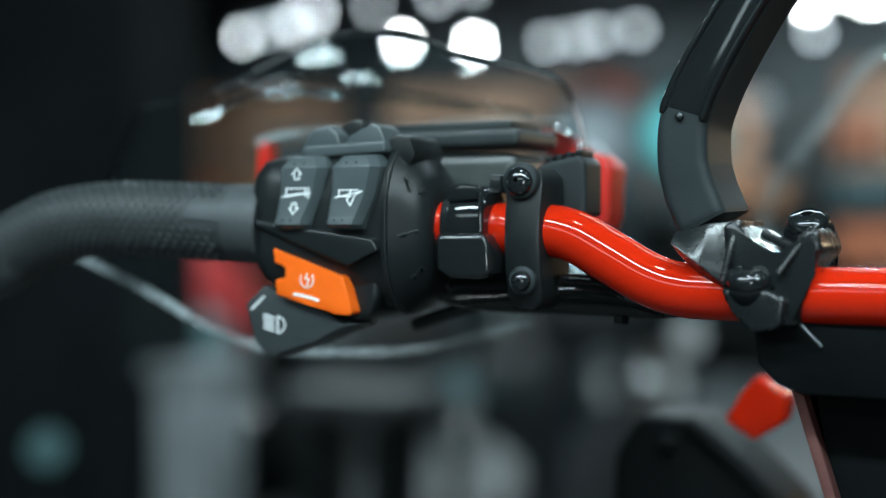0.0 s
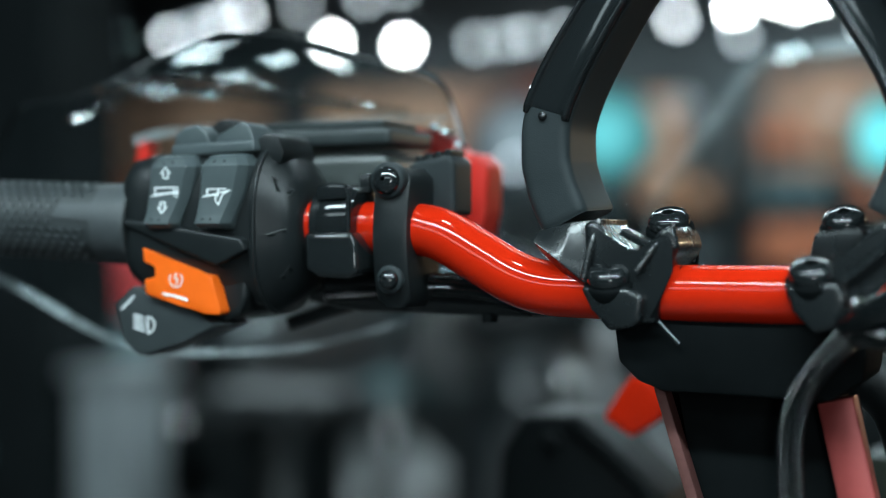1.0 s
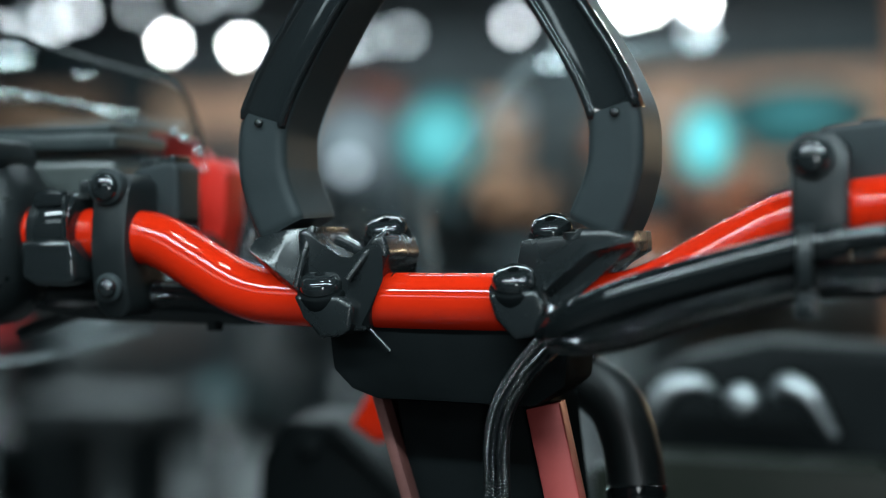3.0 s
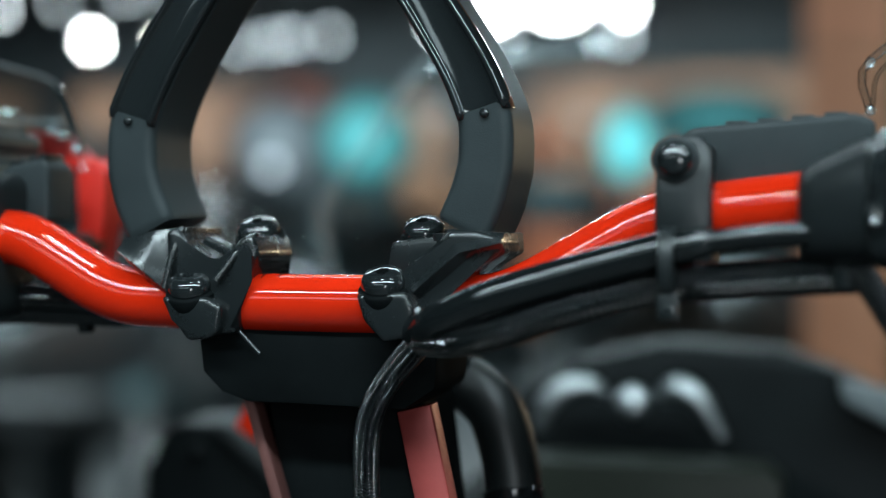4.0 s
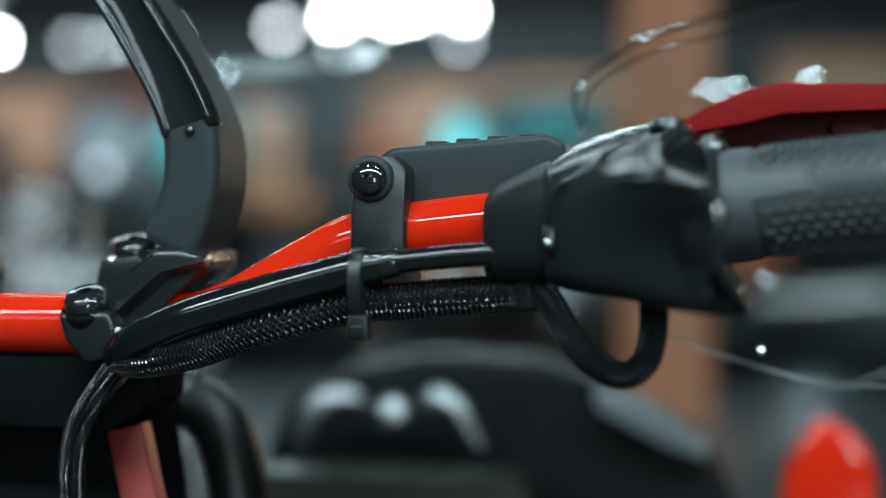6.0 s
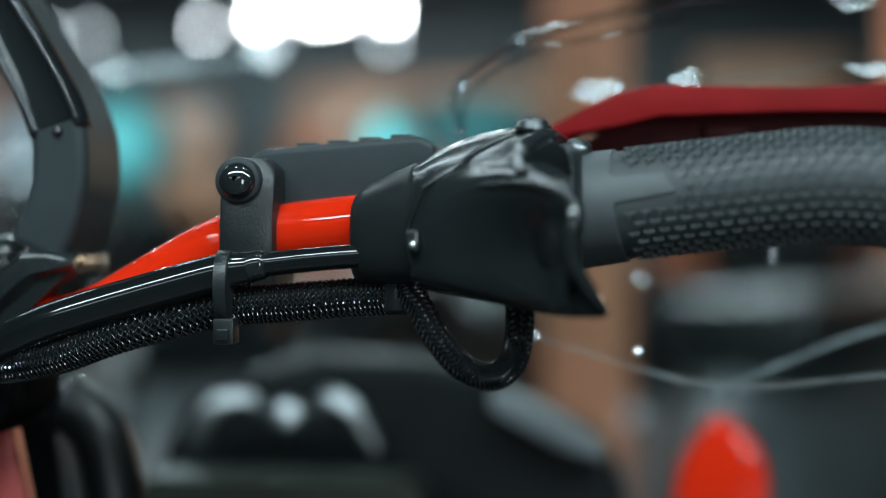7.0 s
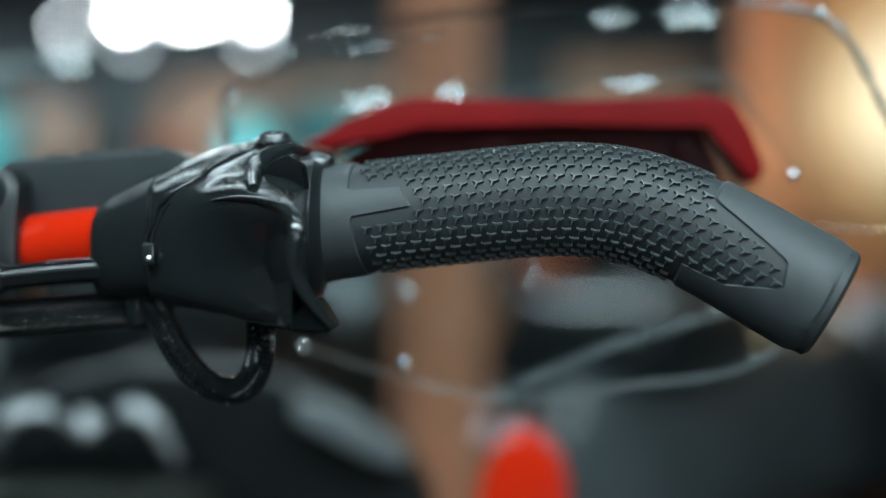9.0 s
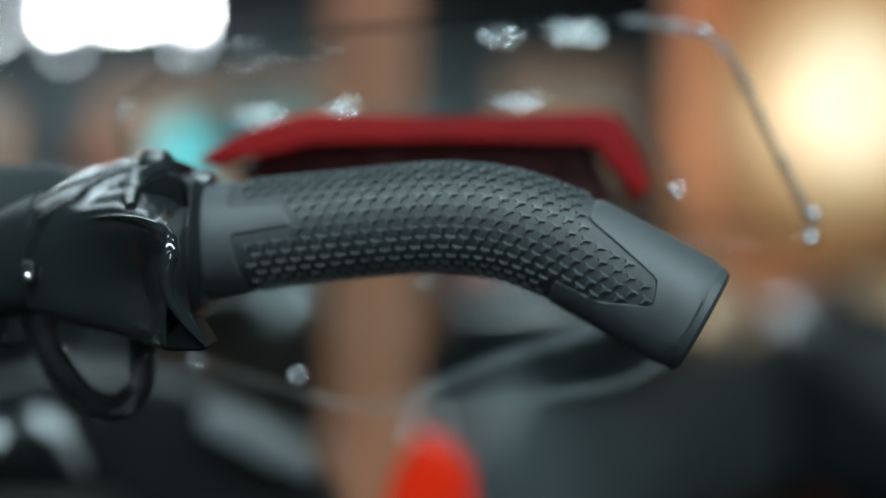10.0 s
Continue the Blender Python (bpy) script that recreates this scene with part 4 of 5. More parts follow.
# ---- throttle housing on the right ----
th = thing("throttle_housing", "black plastic throttle housing with sculpted thumb lever", "throttle housing")
SHELL = [(0.1914, 1.032, 1.0095, -0.028, 0.004), (0.1917, 1.0345, 1.0078, -0.0312, 0.0058), (0.1928, 1.0362, 1.0066, -0.0332, 0.0066), (0.1966, 1.039, 1.0056, -0.0358, 0.0072), (0.2057, 1.0432, 1.005, -0.0402, 0.0085), (0.2122, 1.0456, 1.0052, -0.0432, 0.009), (0.2128, 1.0452, 1.0056, -0.0426, 0.0085)]


def shell_ring(x, zt, zb, yf, yb):
    return oval(x, (yf + yb) / 2, (zt + zb) / 2, (yb - yf) / 2, (zt - zb) / 2, 3.0, 44)


# the body's cross-sections from the seam to the lip of the lever: back, top, shoulder, shelf, crease, hollow, bottom, bottom back
SECTIONS = [
    (0.2128, [(0.0085, 1.034), (-0.006, 1.0458), (-0.026, 1.0450), (-0.0385, 1.0405), (-0.0436, 1.030), (-0.0440, 1.018), (-0.038, 1.0072), (-0.01, 1.0055)]),
    (0.2203, [(0.009, 1.038), (-0.006, 1.0502), (-0.028, 1.0487), (-0.0435, 1.0418), (-0.0492, 1.0315), (-0.0482, 1.017), (-0.040, 1.005), (-0.01, 1.0035)]),
    (0.230, [(0.008, 1.042), (-0.008, 1.0542), (-0.030, 1.0515), (-0.049, 1.0415), (-0.0545, 1.034), (-0.051, 1.017), (-0.044, 1.0035), (-0.01, 1.0028)]),
    (0.240, [(0.004, 1.044), (-0.012, 1.0562), (-0.033, 1.0535), (-0.0505, 1.0445), (-0.0615, 1.0368), (-0.0555, 1.018), (-0.050, 1.002), (-0.012, 1.0028)]),
    (0.248, [(0.001, 1.045), (-0.014, 1.0568), (-0.034, 1.0545), (-0.049, 1.046), (-0.069, 1.0365), (-0.060, 1.019), (-0.057, 1.0005), (-0.015, 1.003)]),
    (0.256, [(-0.004, 1.044), (-0.018, 1.0552), (-0.036, 1.0525), (-0.048, 1.045), (-0.077, 1.0357), (-0.068, 1.019), (-0.067, 0.9995), (-0.018, 1.0035)]),
    (0.2598, [(-0.008, 1.042), (-0.02, 1.050), (-0.036, 1.0485), (-0.047, 1.043), (-0.083, 1.0350), (-0.076, 1.019), (-0.076, 0.9993), (-0.022, 1.005)]),
    (0.2630, [(-0.01, 1.040), (-0.024, 1.046), (-0.038, 1.045), (-0.049, 1.0405), (-0.087, 1.0332), (-0.0835, 1.019), (-0.0815, 0.9990), (-0.03, 1.006)])]


def body_ring(k):
    x, pts = SECTIONS[k]
    return spline([(x, y, z) for y, z in pts], 6)


def body_y(x, z):
    """The rider's side of the body at x and z."""
    xs = [s[0] for s in SECTIONS]
    front = [[float(np.interp(x, xs, [s[1][k][j] for s in SECTIONS])) for j in (0, 1)] for k in range(1, 7)]
    line = spline([(0.0, y, zz) for y, zz in front], 8)
    return min(float(np.interp(z, [q.z for q in line[::-1]], [q.y for q in line[::-1]])), 0.0)


def body_mesh():
    rows = [body_ring(k) for k in range(len(SECTIONS))]
    cols = [spline([r[j] for r in rows], 5) for j in range(len(rows[0]))]
    return loft(bmesh.new(), [[c[i] for c in cols] for i in range(len(cols[0]))])


part("sleeve", loft(bmesh.new(), [shell_ring(*s) for s in SHELL[:7]]), BLACK, th)
part("body", body_mesh(), HOUSING, th, smooth=60)
lvo = part("thumb_lever", loft(bmesh.new(), [[Vector((x, y + dy, z + dz)) for x, dy, dz in ((xa - 0.008, 0.0185, 0.0), (xa - 0.003, 0.0085, 0.0), (xa + 0.001, 0.001, 0.0), (xa + 0.003, -0.001, 0.0), (xa + 0.004, 0.004, 0.0), (xa + 0.001, 0.024, 0.0), (xa - 0.006, 0.026, 0.0))] for xa, y, z in ((0.2595, -0.0815, 1.034), (0.2612, -0.0852, 1.0285), (0.2602, -0.0855, 1.02), (0.2622, -0.0838, 1.012), (0.2655, -0.0825, 1.006), (0.2695, -0.081, 1.0005))]), HOUSING, th, "gloss black thumb lever", smooth=60)
part("lever_edge", tube([(0.236, -0.0585, 1.0366), (0.2445, -0.0655, 1.0370), (0.2520, -0.0732, 1.0362), (0.2585, -0.0802, 1.0342), (0.2636, -0.0858, 1.0308), (0.2648, -0.0880, 1.0268), (0.2636, -0.0882, 1.0218), (0.2638, -0.0868, 1.0165), (0.2665, -0.0846, 1.0105), (0.2700, -0.0828, 1.0055), (0.2738, -0.0812, 1.0005)], [0.0003, 0.0009, 0.0012, 0.0017, 0.0023, 0.0026, 0.0025, 0.0023, 0.0021, 0.0018, 0.001], 14, 8), GLOSS, lvo)
part("tip", prism([(0.2600, 1.0005), (0.2650, 1.0065), (0.2690, 1.0085), (0.2742, 1.0), (0.272, 0.9988), (0.2630, 0.9990)], -0.0815, -0.060, 0.0015, 3), POST_BLACK, lvo)
SEAM = [(0.2132, 1.014), (0.2128, 1.0193), (0.2128, 1.0252), (0.215, 1.0301), (0.2168, 1.0346), (0.2204, 1.0382), (0.2285, 1.0434), (0.232, 1.047), (0.24, 1.0515), (0.2469, 1.0544)]
part("seam", tube([(sx, body_y(sx, sz) - 0.0003, sz) for sx, sz in SEAM], 0.0011, 12, 8), GLOSS, th)
part("seam_ridge", tube([(sx, body_y(sx, sz) - 0.0002, sz) for sx, sz in ((0.2148, 1.0205), (0.2150, 1.0255), (0.2168, 1.0300), (0.2186, 1.0338), (0.2212, 1.0362))], [0.0004, 0.0008, 0.0009, 0.0009, 0.0004], 12, 8), GLOSS, th)
part("clip", box(0.2122, 0.2162, -0.0485, -0.044, 1.017, 1.024, 0.001), HOUSING, th)
part("clip_screw", dome((0.2145, -0.0485, 1.0192), (0, -1, 0.2), 0.0014, 0.001, 12), STEEL, th, "tiny bright screw")
HOOK = [(0.2495, 1.0395), (0.2475, 1.0425), (0.2472, 1.0462), (0.2497, 1.0502), (0.2553, 1.0530), (0.2594, 1.0525)]
part("hook", tube([(hx, body_y(hx, hz) + 0.0006, hz) for hx, hz in HOOK], [0.0018, 0.0028, 0.0033, 0.0032, 0.0026, 0.0016], 16, 8), HOUSING, th)
# a solid black patch, not a hollow, gives the recess its darkness
part("scoop_shade", prism([(0.2505, 1.0405), (0.2492, 1.044), (0.2515, 1.048), (0.2575, 1.0505), (0.2615, 1.048), (0.2635, 1.0395)], -0.0535, -0.04, 0.002), POST_BLACK, th, "dull black patch standing in for the shade of a scooped recess")
part("top_bolt", dome((0.2505, -0.034, 1.0572), (0, -0.1, 1), 0.0048, 0.0016, 28), DARK_STEEL, th, "dark steel button bolt")
part("bolt_washer", disc((0.2505, -0.034, 1.0566), (0, -0.1, 1), 0.0058, 0.0012, 28, 0.0004), DARK_STEEL, th, "thin steel washer")
part("end_ring", loft(bmesh.new(), [oval(x, -0.0285, 1.0285, r, r, 2.0, 36) for x, r in ((0.254, 0.019), (0.2555, 0.0225), (0.2635, 0.0228), (0.2655, 0.021), (0.2665, 0.0178))]), BLACK, th, "black flange beside the grip")
part("side_bolt", disc((0.2655, -0.033, 1.0515), (0.3, -0.4, 1), 0.0042, 0.006, 20, 0.0016), DARK_STEEL, th, "dark steel bolt")
part("lower_boss", disc((0.2065, -0.026, 0.9975), (0, 0, -1), 0.0048, 0.01, 8, 0.001), BLACK, th)

# ---- hand guards ----


def plate(outline, y_at, thick=0.0035, bow=0.0):
    """A bent sheet cut to an outline in x and z, whose depth follows x."""
    cx = sum(p[0] for p in outline) / len(outline)
    cz = sum(p[1] for p in outline) / len(outline)
    bm = bmesh.new()
    rings = []
    for dy in (0, thick):
        rings.append([Vector((x, y_at(x) + dy, z)) for x, z in outline])
    loft(bm, rings, caps=False)
    for dy, ring_k in ((0, 0), (thick, 1)):
        c = bm.verts.new((cx, y_at(cx) + dy + bow, cz))
        bm.verts.ensure_lookup_table()
        n = len(outline)
        vs = [bm.verts[ring_k * n + k] for k in range(n)]
        for k in range(n):
            bm.faces.new((vs[k], vs[(k + 1) % n], c))
    return bm


def rim(outline, y_at, r, mat_pts=None, closed=True):
    pts = [(x, y_at(x), z) for x, z in outline]
    if closed:
        pts = pts + [pts[0]]
    return tube(pts, r, 8, 3)


def ribbon(pts, width, thick, tilt):
    """A narrow flat strip along a curve, its face tilted up towards the lamps by so many degrees."""
    path = spline(pts, 8)
    face = Vector((0, -math.cos(radians(tilt)), math.sin(radians(tilt))))
    rings = []
    for q, t, _, _ in frames(path):
        n = (face - t * face.dot(t)).normalized()
        w = n.cross(t)
        rings.append([q + w * a * width / 2 + n * b * thick / 2 for a, b in ((-1, -0.6), (-0.8, 1), (0.8, 1), (1, -0.6), (0.8, -1), (-0.8, -1))])
    return loft(bmesh.new(), rings)


def beaded(pts, r):
    """A round rim that swells and narrows unevenly, shaped to sparkle."""
    rng = random.Random(4)
    path = spline(pts, 10)
    return tube(path, [r * rng.uniform(0.6, 1.35) for _ in path], 10, 1, smooth=False)


yr = lambda x: 0.085 - 0.153 * (x - 0.215)
GUARD_R = [(0.216, 1.062), (0.2125, 1.079), (0.226, 1.091), (0.248, 1.102), (0.30, 1.112), (0.376, 1.114), (0.41, 1.114), (0.438, 1.108), (0.451, 1.096), (0.465, 1.066), (0.478, 1.038), (0.476, 1.030), (0.447, 1.0265), (0.434, 0.998), (0.426, 0.985), (0.405, 0.975), (0.366, 0.9695), (0.33, 0.965), (0.301, 0.967), (0.257, 0.979), (0.244, 0.984), (0.226, 1.01)]
guard = thing("right_hand_guard", "clear plastic hand guard with red frame", "hand guard", "hand guards")
g_sh = part("shield", plate(GUARD_R, yr, 0.003, 0.012), CLEAR, guard, "clear plastic shield")
part("edge", rim(GUARD_R[:7], yr, 0.0016, closed=False), SMOKE, g_sh, "dark rim of the shield")
part("outer_edge", beaded([(x, yr(x), z) for x, z in GUARD_R[6:12]], 0.0017), EDGE, g_sh, "polished rim of the shield, beaded to sparkle")
part("lower_edge", ribbon([(x, yr(x), z) for x, z in GUARD_R[14:21]], 0.0028, 0.0014, 22), HAZE_THIN, g_sh, "hazy pale lower edge of the shield")
part("fold", ribbon([(0.315, 0.066, 0.9635), (0.324, 0.066, 0.9675), (0.356, 0.060, 0.982), (0.373, 0.058, 0.988), (0.408, 0.054, 0.9995)], 0.005, 0.0018, 22), HAZE_THIN, g_sh, "folded strip of the clear shield")
part("inner_rim", tube([(x, yr(x) - 0.001, z) for x, z in ((0.2165, 1.066), (0.2185, 1.078), (0.2295, 1.0865), (0.25, 1.0955), (0.302, 1.1045))], 0.0009, 8, 6), SMOKE, g_sh, "moulded line inside the rim")
# beads added and tilted to mirror the lamp as bright dots
for gx, gz in ((0.2155, 1.0825), (0.2155, 1.064), (0.2395, 1.1)):
    part("bead", dome((gx, yr(gx) - 0.002, gz), (0.06, -0.945, 0.32), 0.0022, 0.0014, 14), GLINT_DEEP, g_sh, "small clear bead added on the rim for a sparkle")
part("inner_edge", ribbon([(0.300, 0.0815, 1.0815), (0.343, 0.0795, 1.0845), (0.366, 0.0785, 1.0885), (0.409, 0.0775, 1.0875), (0.421, 0.077, 1.073), (0.438, 0.076, 1.051)], 0.006, 0.0014, 22), HAZE_THIN, g_sh, "faint inner bend of the shield")
# small clear tabs along the shield, added and tilted to give glints
for gx, gz, gw, gh, ga in ((0.2865, 1.005, 0.008, 0.006, 32), (0.335, 1.0142, 0.0022, 0.007, 12), (0.401, 1.0005, 0.0022, 0.0055, 14)):
    turn = pose(gx, yr(gx) - 0.003, gz, -18.7, 0, 0) @ pose(0, 0, 0, 0, ga, 0)
    part("glint_tab", box(-gw / 2, gw / 2, -0.0012, 0.0012, -gh / 2, gh / 2, 0.0008, 2, turn), GLINT, guard, "small clear plastic tab, added and tilted for a glint")


def glint_ripple(cx, cy, cz, a, b, facing):
    """A patch of fine shallow swellings in a clear sheet, tilted to mirror a lamp as a glint."""
    n = Vector(facing).normalized()
    u = (Vector((1, 0, -0.12)) - n * n.dot(Vector((1, 0, -0.12)))).normalized()
    v = n.cross(u)
    bm = bmesh.new()
    rng = random.Random(int(cx * 10000))
    for row in range(6):
        off = v * b * (row / 2.5 - 1) + u * a * (rng.uniform(-0.25, 0.25) + 0.25 * (row / 2.5 - 1))
        size = a * (1 - 0.7 * abs(row / 2.5 - 1) ** 2) * rng.uniform(0.8, 1.0)
        loft(bm, [[Vector((cx, cy, cz)) + off + u * size * math.cos(w) * math.cos(k * math.tau / 16) + v * b * 0.17 * math.cos(w) * math.sin(k * math.tau / 16) + n * (0.00025 * math.sin(w) + lift) for k in range(16)] for w, lift in ((0.0, -0.0006), (0.0, 0.0), (0.5, 0.0), (1.0, 0.0), (1.4, 0.0))])
    return bm


# patches tilted towards the tube lamp, in place of reflections on the shield
for gx, gz, ga, gb in ((0.363, 1.1085, 0.010, 0.0036), (0.393, 1.109, 0.013, 0.0055), (0.27, 1.0785, 0.014, 0.0052), (0.372, 1.0835, 0.011, 0.0032), (0.304, 1.081, 0.007, 0.005)):
    part("glint_ripple", glint_ripple(gx, yr(gx) - 0.003, gz, ga, gb, (0.06, -0.945, 0.32)), GLINT_DEEP, g_sh, "shallow swellings tilted to mirror a lamp, added on the clear shield", smooth=80)
part("frame", prism([(0.247, 1.0605), (0.264, 1.0695), (0.277, 1.0755), (0.291, 1.0785), (0.345, 1.0765), (0.400, 1.0790), (0.409, 1.0765), (0.4145, 1.066), (0.4205, 1.052), (0.4175, 1.0455), (0.4125, 1.0465), (0.4080, 1.0595), (0.400, 1.0695), (0.345, 1.0682), (0.292, 1.0695), (0.275, 1.0655), (0.259, 1.0575)], 0.054, 0.070, 0.0028, 3), DARK_RED, guard, "dark red plastic frame")
part("inner_panel", prism([(0.262, 1.0575), (0.281, 1.0675), (0.335, 1.069), (0.3985, 1.0685), (0.41, 1.045), (0.36, 1.03), (0.28, 1.025)], 0.0705, 0.078, 0.001), GUARD_INNER, guard, "recessed red panel, coloured dark for its shade")
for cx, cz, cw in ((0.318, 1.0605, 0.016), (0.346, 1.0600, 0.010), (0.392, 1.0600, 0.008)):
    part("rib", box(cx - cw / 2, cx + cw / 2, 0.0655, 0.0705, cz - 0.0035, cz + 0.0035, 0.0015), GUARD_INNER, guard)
for gx, gz in ((0.245, 0.983), (0.285, 0.9775), (0.478, 1.031), (0.479, 1.040), (0.4395, 1.1085), (0.4295, 1.049)):
    part("rivet", dome((gx, yr(gx) - 0.003, gz), (0.06, -0.945, 0.32), 0.0021, 0.0012, 14), STEEL, guard, "small bright rivet")
part("mount", tube([(0.232, -0.02, 1.025), (0.236, 0.03, 1.035), (0.24, 0.083, 1.045)], 0.006, 12, 4), BLACK, guard)

yl = lambda x: 0.112 + 0.22 * (x + 0.15)
GUARD_L = [(-0.1455, 1.05), (-0.151, 1.073), (-0.16, 1.088), (-0.18, 1.095), (-0.21, 1.104), (-0.24, 1.1135), (-0.272, 1.1145), (-0.30, 1.105), (-0.318, 1.097), (-0.352, 1.0845), (-0.383, 1.080), (-0.393, 1.06), (-0.421, 1.001), (-0.382, 0.983), (-0.333, 0.958), (-0.295, 0.951), (-0.247, 0.952), (-0.214, 0.957), (-0.172, 0.969), (-0.15, 1.0)]
guard_l = thing("left_hand_guard", "clear plastic hand guard with red arm", "hand guard", "hand guards")
gl_sh = part("shield", plate(GUARD_L, yl, 0.003, 0.012), SMOKE, guard_l, "lightly smoked plastic shield")
part("edge", rim(GUARD_L[:9], yl, 0.0013, closed=False), GLOSS, gl_sh, "dark rim of the shield")
part("lower_edge", ribbon([(-0.421, yl(-0.421), 1.001), (-0.382, yl(-0.382), 0.983), (-0.333, yl(-0.333), 0.958), (-0.295, yl(-0.295), 0.951), (-0.247, yl(-0.247), 0.952), (-0.214, yl(-0.214), 0.957), (-0.172, yl(-0.172), 0.969)], 0.0046, 0.002, 22), HAZE, gl_sh, "hazy pale lower edge of the shield")
part("upper_edge", ribbon([(-0.307, 0.062, 1.0595), (-0.29, 0.06, 1.0625), (-0.265, 0.06, 1.0635), (-0.237, 0.06, 1.0600)], 0.006, 0.0014, 22), HAZE, gl_sh, "pale bend of the shield")
part("inner_bend", ribbon([(-0.236, 0.082, 1.0605), (-0.218, 0.085, 1.067), (-0.185, 0.09, 1.069), (-0.149, 0.1, 1.068)], 0.004, 0.0014, 22), HAZE_THIN, gl_sh, "faint bend of the shield")
part("ridge", tube([(-0.33, 0.062, 1.086), (-0.29, 0.07, 1.092), (-0.23, 0.085, 1.082), (-0.17, 0.1, 1.071)], 0.0022, 8, 6), SMOKE, gl_sh)
part("arm", prism([(-0.1475, 1.0505), (-0.137, 1.0515), (-0.1305, 1.045), (-0.1325, 1.022), (-0.137, 1.0), (-0.145, 0.998)], 0.108, 0.128, 0.002, 3), RED_PLASTIC, guard_l, "red plastic arm")
part("cross_arm", prism([(-0.145, 1.052), (-0.158, 1.0625), (-0.175, 1.066), (-0.175, 1.056), (-0.16, 1.05), (-0.145, 1.044)], 0.112, 0.126, 0.0015), RED_PLASTIC, guard_l, "red plastic arm")
part("outer_arm", prism([(-0.312, 1.061), (-0.3175, 1.0615), (-0.319, 1.04), (-0.312, 1.04)], 0.078, 0.09, 0.0015), RED_PLASTIC, guard_l, "red plastic arm")
part("stay", tube([(-0.208, 0.05, 0.9695), (-0.185, 0.05, 0.977), (-0.157, 0.05, 0.983), (-0.142, 0.04, 0.986)], 0.0035, 12, 5), BLACK, guard_l, "black stay")
# rib added to catch a line of light
part("rib", tube([(-0.35, 0.064, 1.072), (-0.31, 0.072, 1.084), (-0.26, 0.085, 1.082), (-0.2, 0.098, 1.075)], 0.0018, 8, 6), SMOKE, gl_sh)
part("mount", tube([(-0.142, 0.014, 1.01), (-0.141, 0.06, 1.008), (-0.1405, 0.115, 1.01)], 0.006, 12, 4), BLACK, guard_l)
# shallow swellings added on the upper part of the shield, shaped for lamp glints
for gx, gz, ga, gb in ((-0.282, 1.1045, 0.016, 0.0062), (-0.2615, 1.0925, 0.012, 0.0038), (-0.2995, 1.0862, 0.015, 0.0036), (-0.2745, 1.0835, 0.008, 0.0026), (-0.236, 1.1, 0.012, 0.0042), (-0.203, 1.0935, 0.009, 0.0022)):
    part("glint_ripple", glint_ripple(gx, yl(gx) - 0.004, gz, ga, gb, (0.2, -0.92, 0.335)), GLINT_DEEP, gl_sh, "shallow swellings tilted to mirror a lamp, added on the clear shield", smooth=80)
for gx, gz in ((-0.1591, 1.0643), (-0.1536, 1.0615), (-0.1472, 1.0547), (-0.1439, 1.0468)):
    part("rivet", dome((gx, yl(gx) - 0.004, gz), (0, -1, 0.3), 0.0024, 0.002, 14), STEEL, guard_l, "bright rivet")

# ---- the snowmobile's front, beyond the bar ----
sled = thing("snowmobile_front", "black snowmobile hood with gauge, seen beyond the handlebar", "snowmobile")
rings = []
for y, zt, w in ((0.24, 0.80, 0.16), (0.27, 0.865, 0.19), (0.33, 0.885, 0.215), (0.42, 0.895, 0.23), (0.6, 0.87, 0.23), (0.8, 0.8, 0.2), (1.0, 0.68, 0.15), (1.1, 0.58, 0.1)):
    rings.append([Vector((0.1 + w * math.cos(u) * (0.8 if math.sin(u) < 0 else 1), y, 0.5 + (zt - 0.5) * max(-1, math.copysign(abs(math.sin(u)) ** 0.55, math.sin(u))))) for u in np.linspace(0, math.tau, 36, endpoint=False)])
part("hood", loft(bmesh.new(), rings), POST_BLACK, sled)
part("gauge", prism([(0.02, 0.80), (0.172, 0.80), (0.176, 0.885), (0.166, 0.893), (0.03, 0.893), (0.015, 0.885)], 0.255, 0.3, 0.003), GAUGE, sled, "dark olive instrument panel")
for pts in ([(0.032, 0.33, 0.900), (0.038, 0.33, 0.914), (0.048, 0.33, 0.924), (0.063, 0.332, 0.926), (0.071, 0.334, 0.920)], [(0.105, 0.334, 0.920), (0.113, 0.332, 0.926), (0.125, 0.33, 0.921), (0.133, 0.33, 0.909), (0.140, 0.33, 0.898)]):
    part("trim_wing", tube(pts, [0.0055, 0.0078, 0.0072, 0.0052, 0.003], 14, 6), TRIM, sled, "satin chromed trim")
part("trim_boss", dome((0.088, 0.325, 0.918), (0, -1, 0.3), 0.0105, 0.007), TRIM, sled, "round chromed boss")
part("trim_base", prism([(-0.01, 0.80), (0.0, 0.89), (0.015, 0.92), (0.045, 0.938), (0.1, 0.95), (0.17, 0.947), (0.203, 0.935), (0.27, 0.902), (0.285, 0.87), (0.29, 0.80)], 0.362, 0.42, 0.008), DASH, sled)
SILVER = material("silver_grey_strip", (0.085, 0.096, 0.1), 0.5, spec=0.3, grain=0.2, scale=300, tint=0.2, stain=30)
part("silver_edge", prism([(0.204, 0.933), (0.235, 0.926), (0.271, 0.902), (0.271, 0.892), (0.248, 0.898), (0.206, 0.920)], 0.335, 0.36, 0.004, 3), SILVER, sled, "silver grey edge strip")
part("side_panel", prism([(0.19, 0.93), (0.25, 0.902), (0.278, 0.87), (0.285, 0.6), (0.19, 0.6)], 0.4245, 0.46, 0.004), DASH, sled)
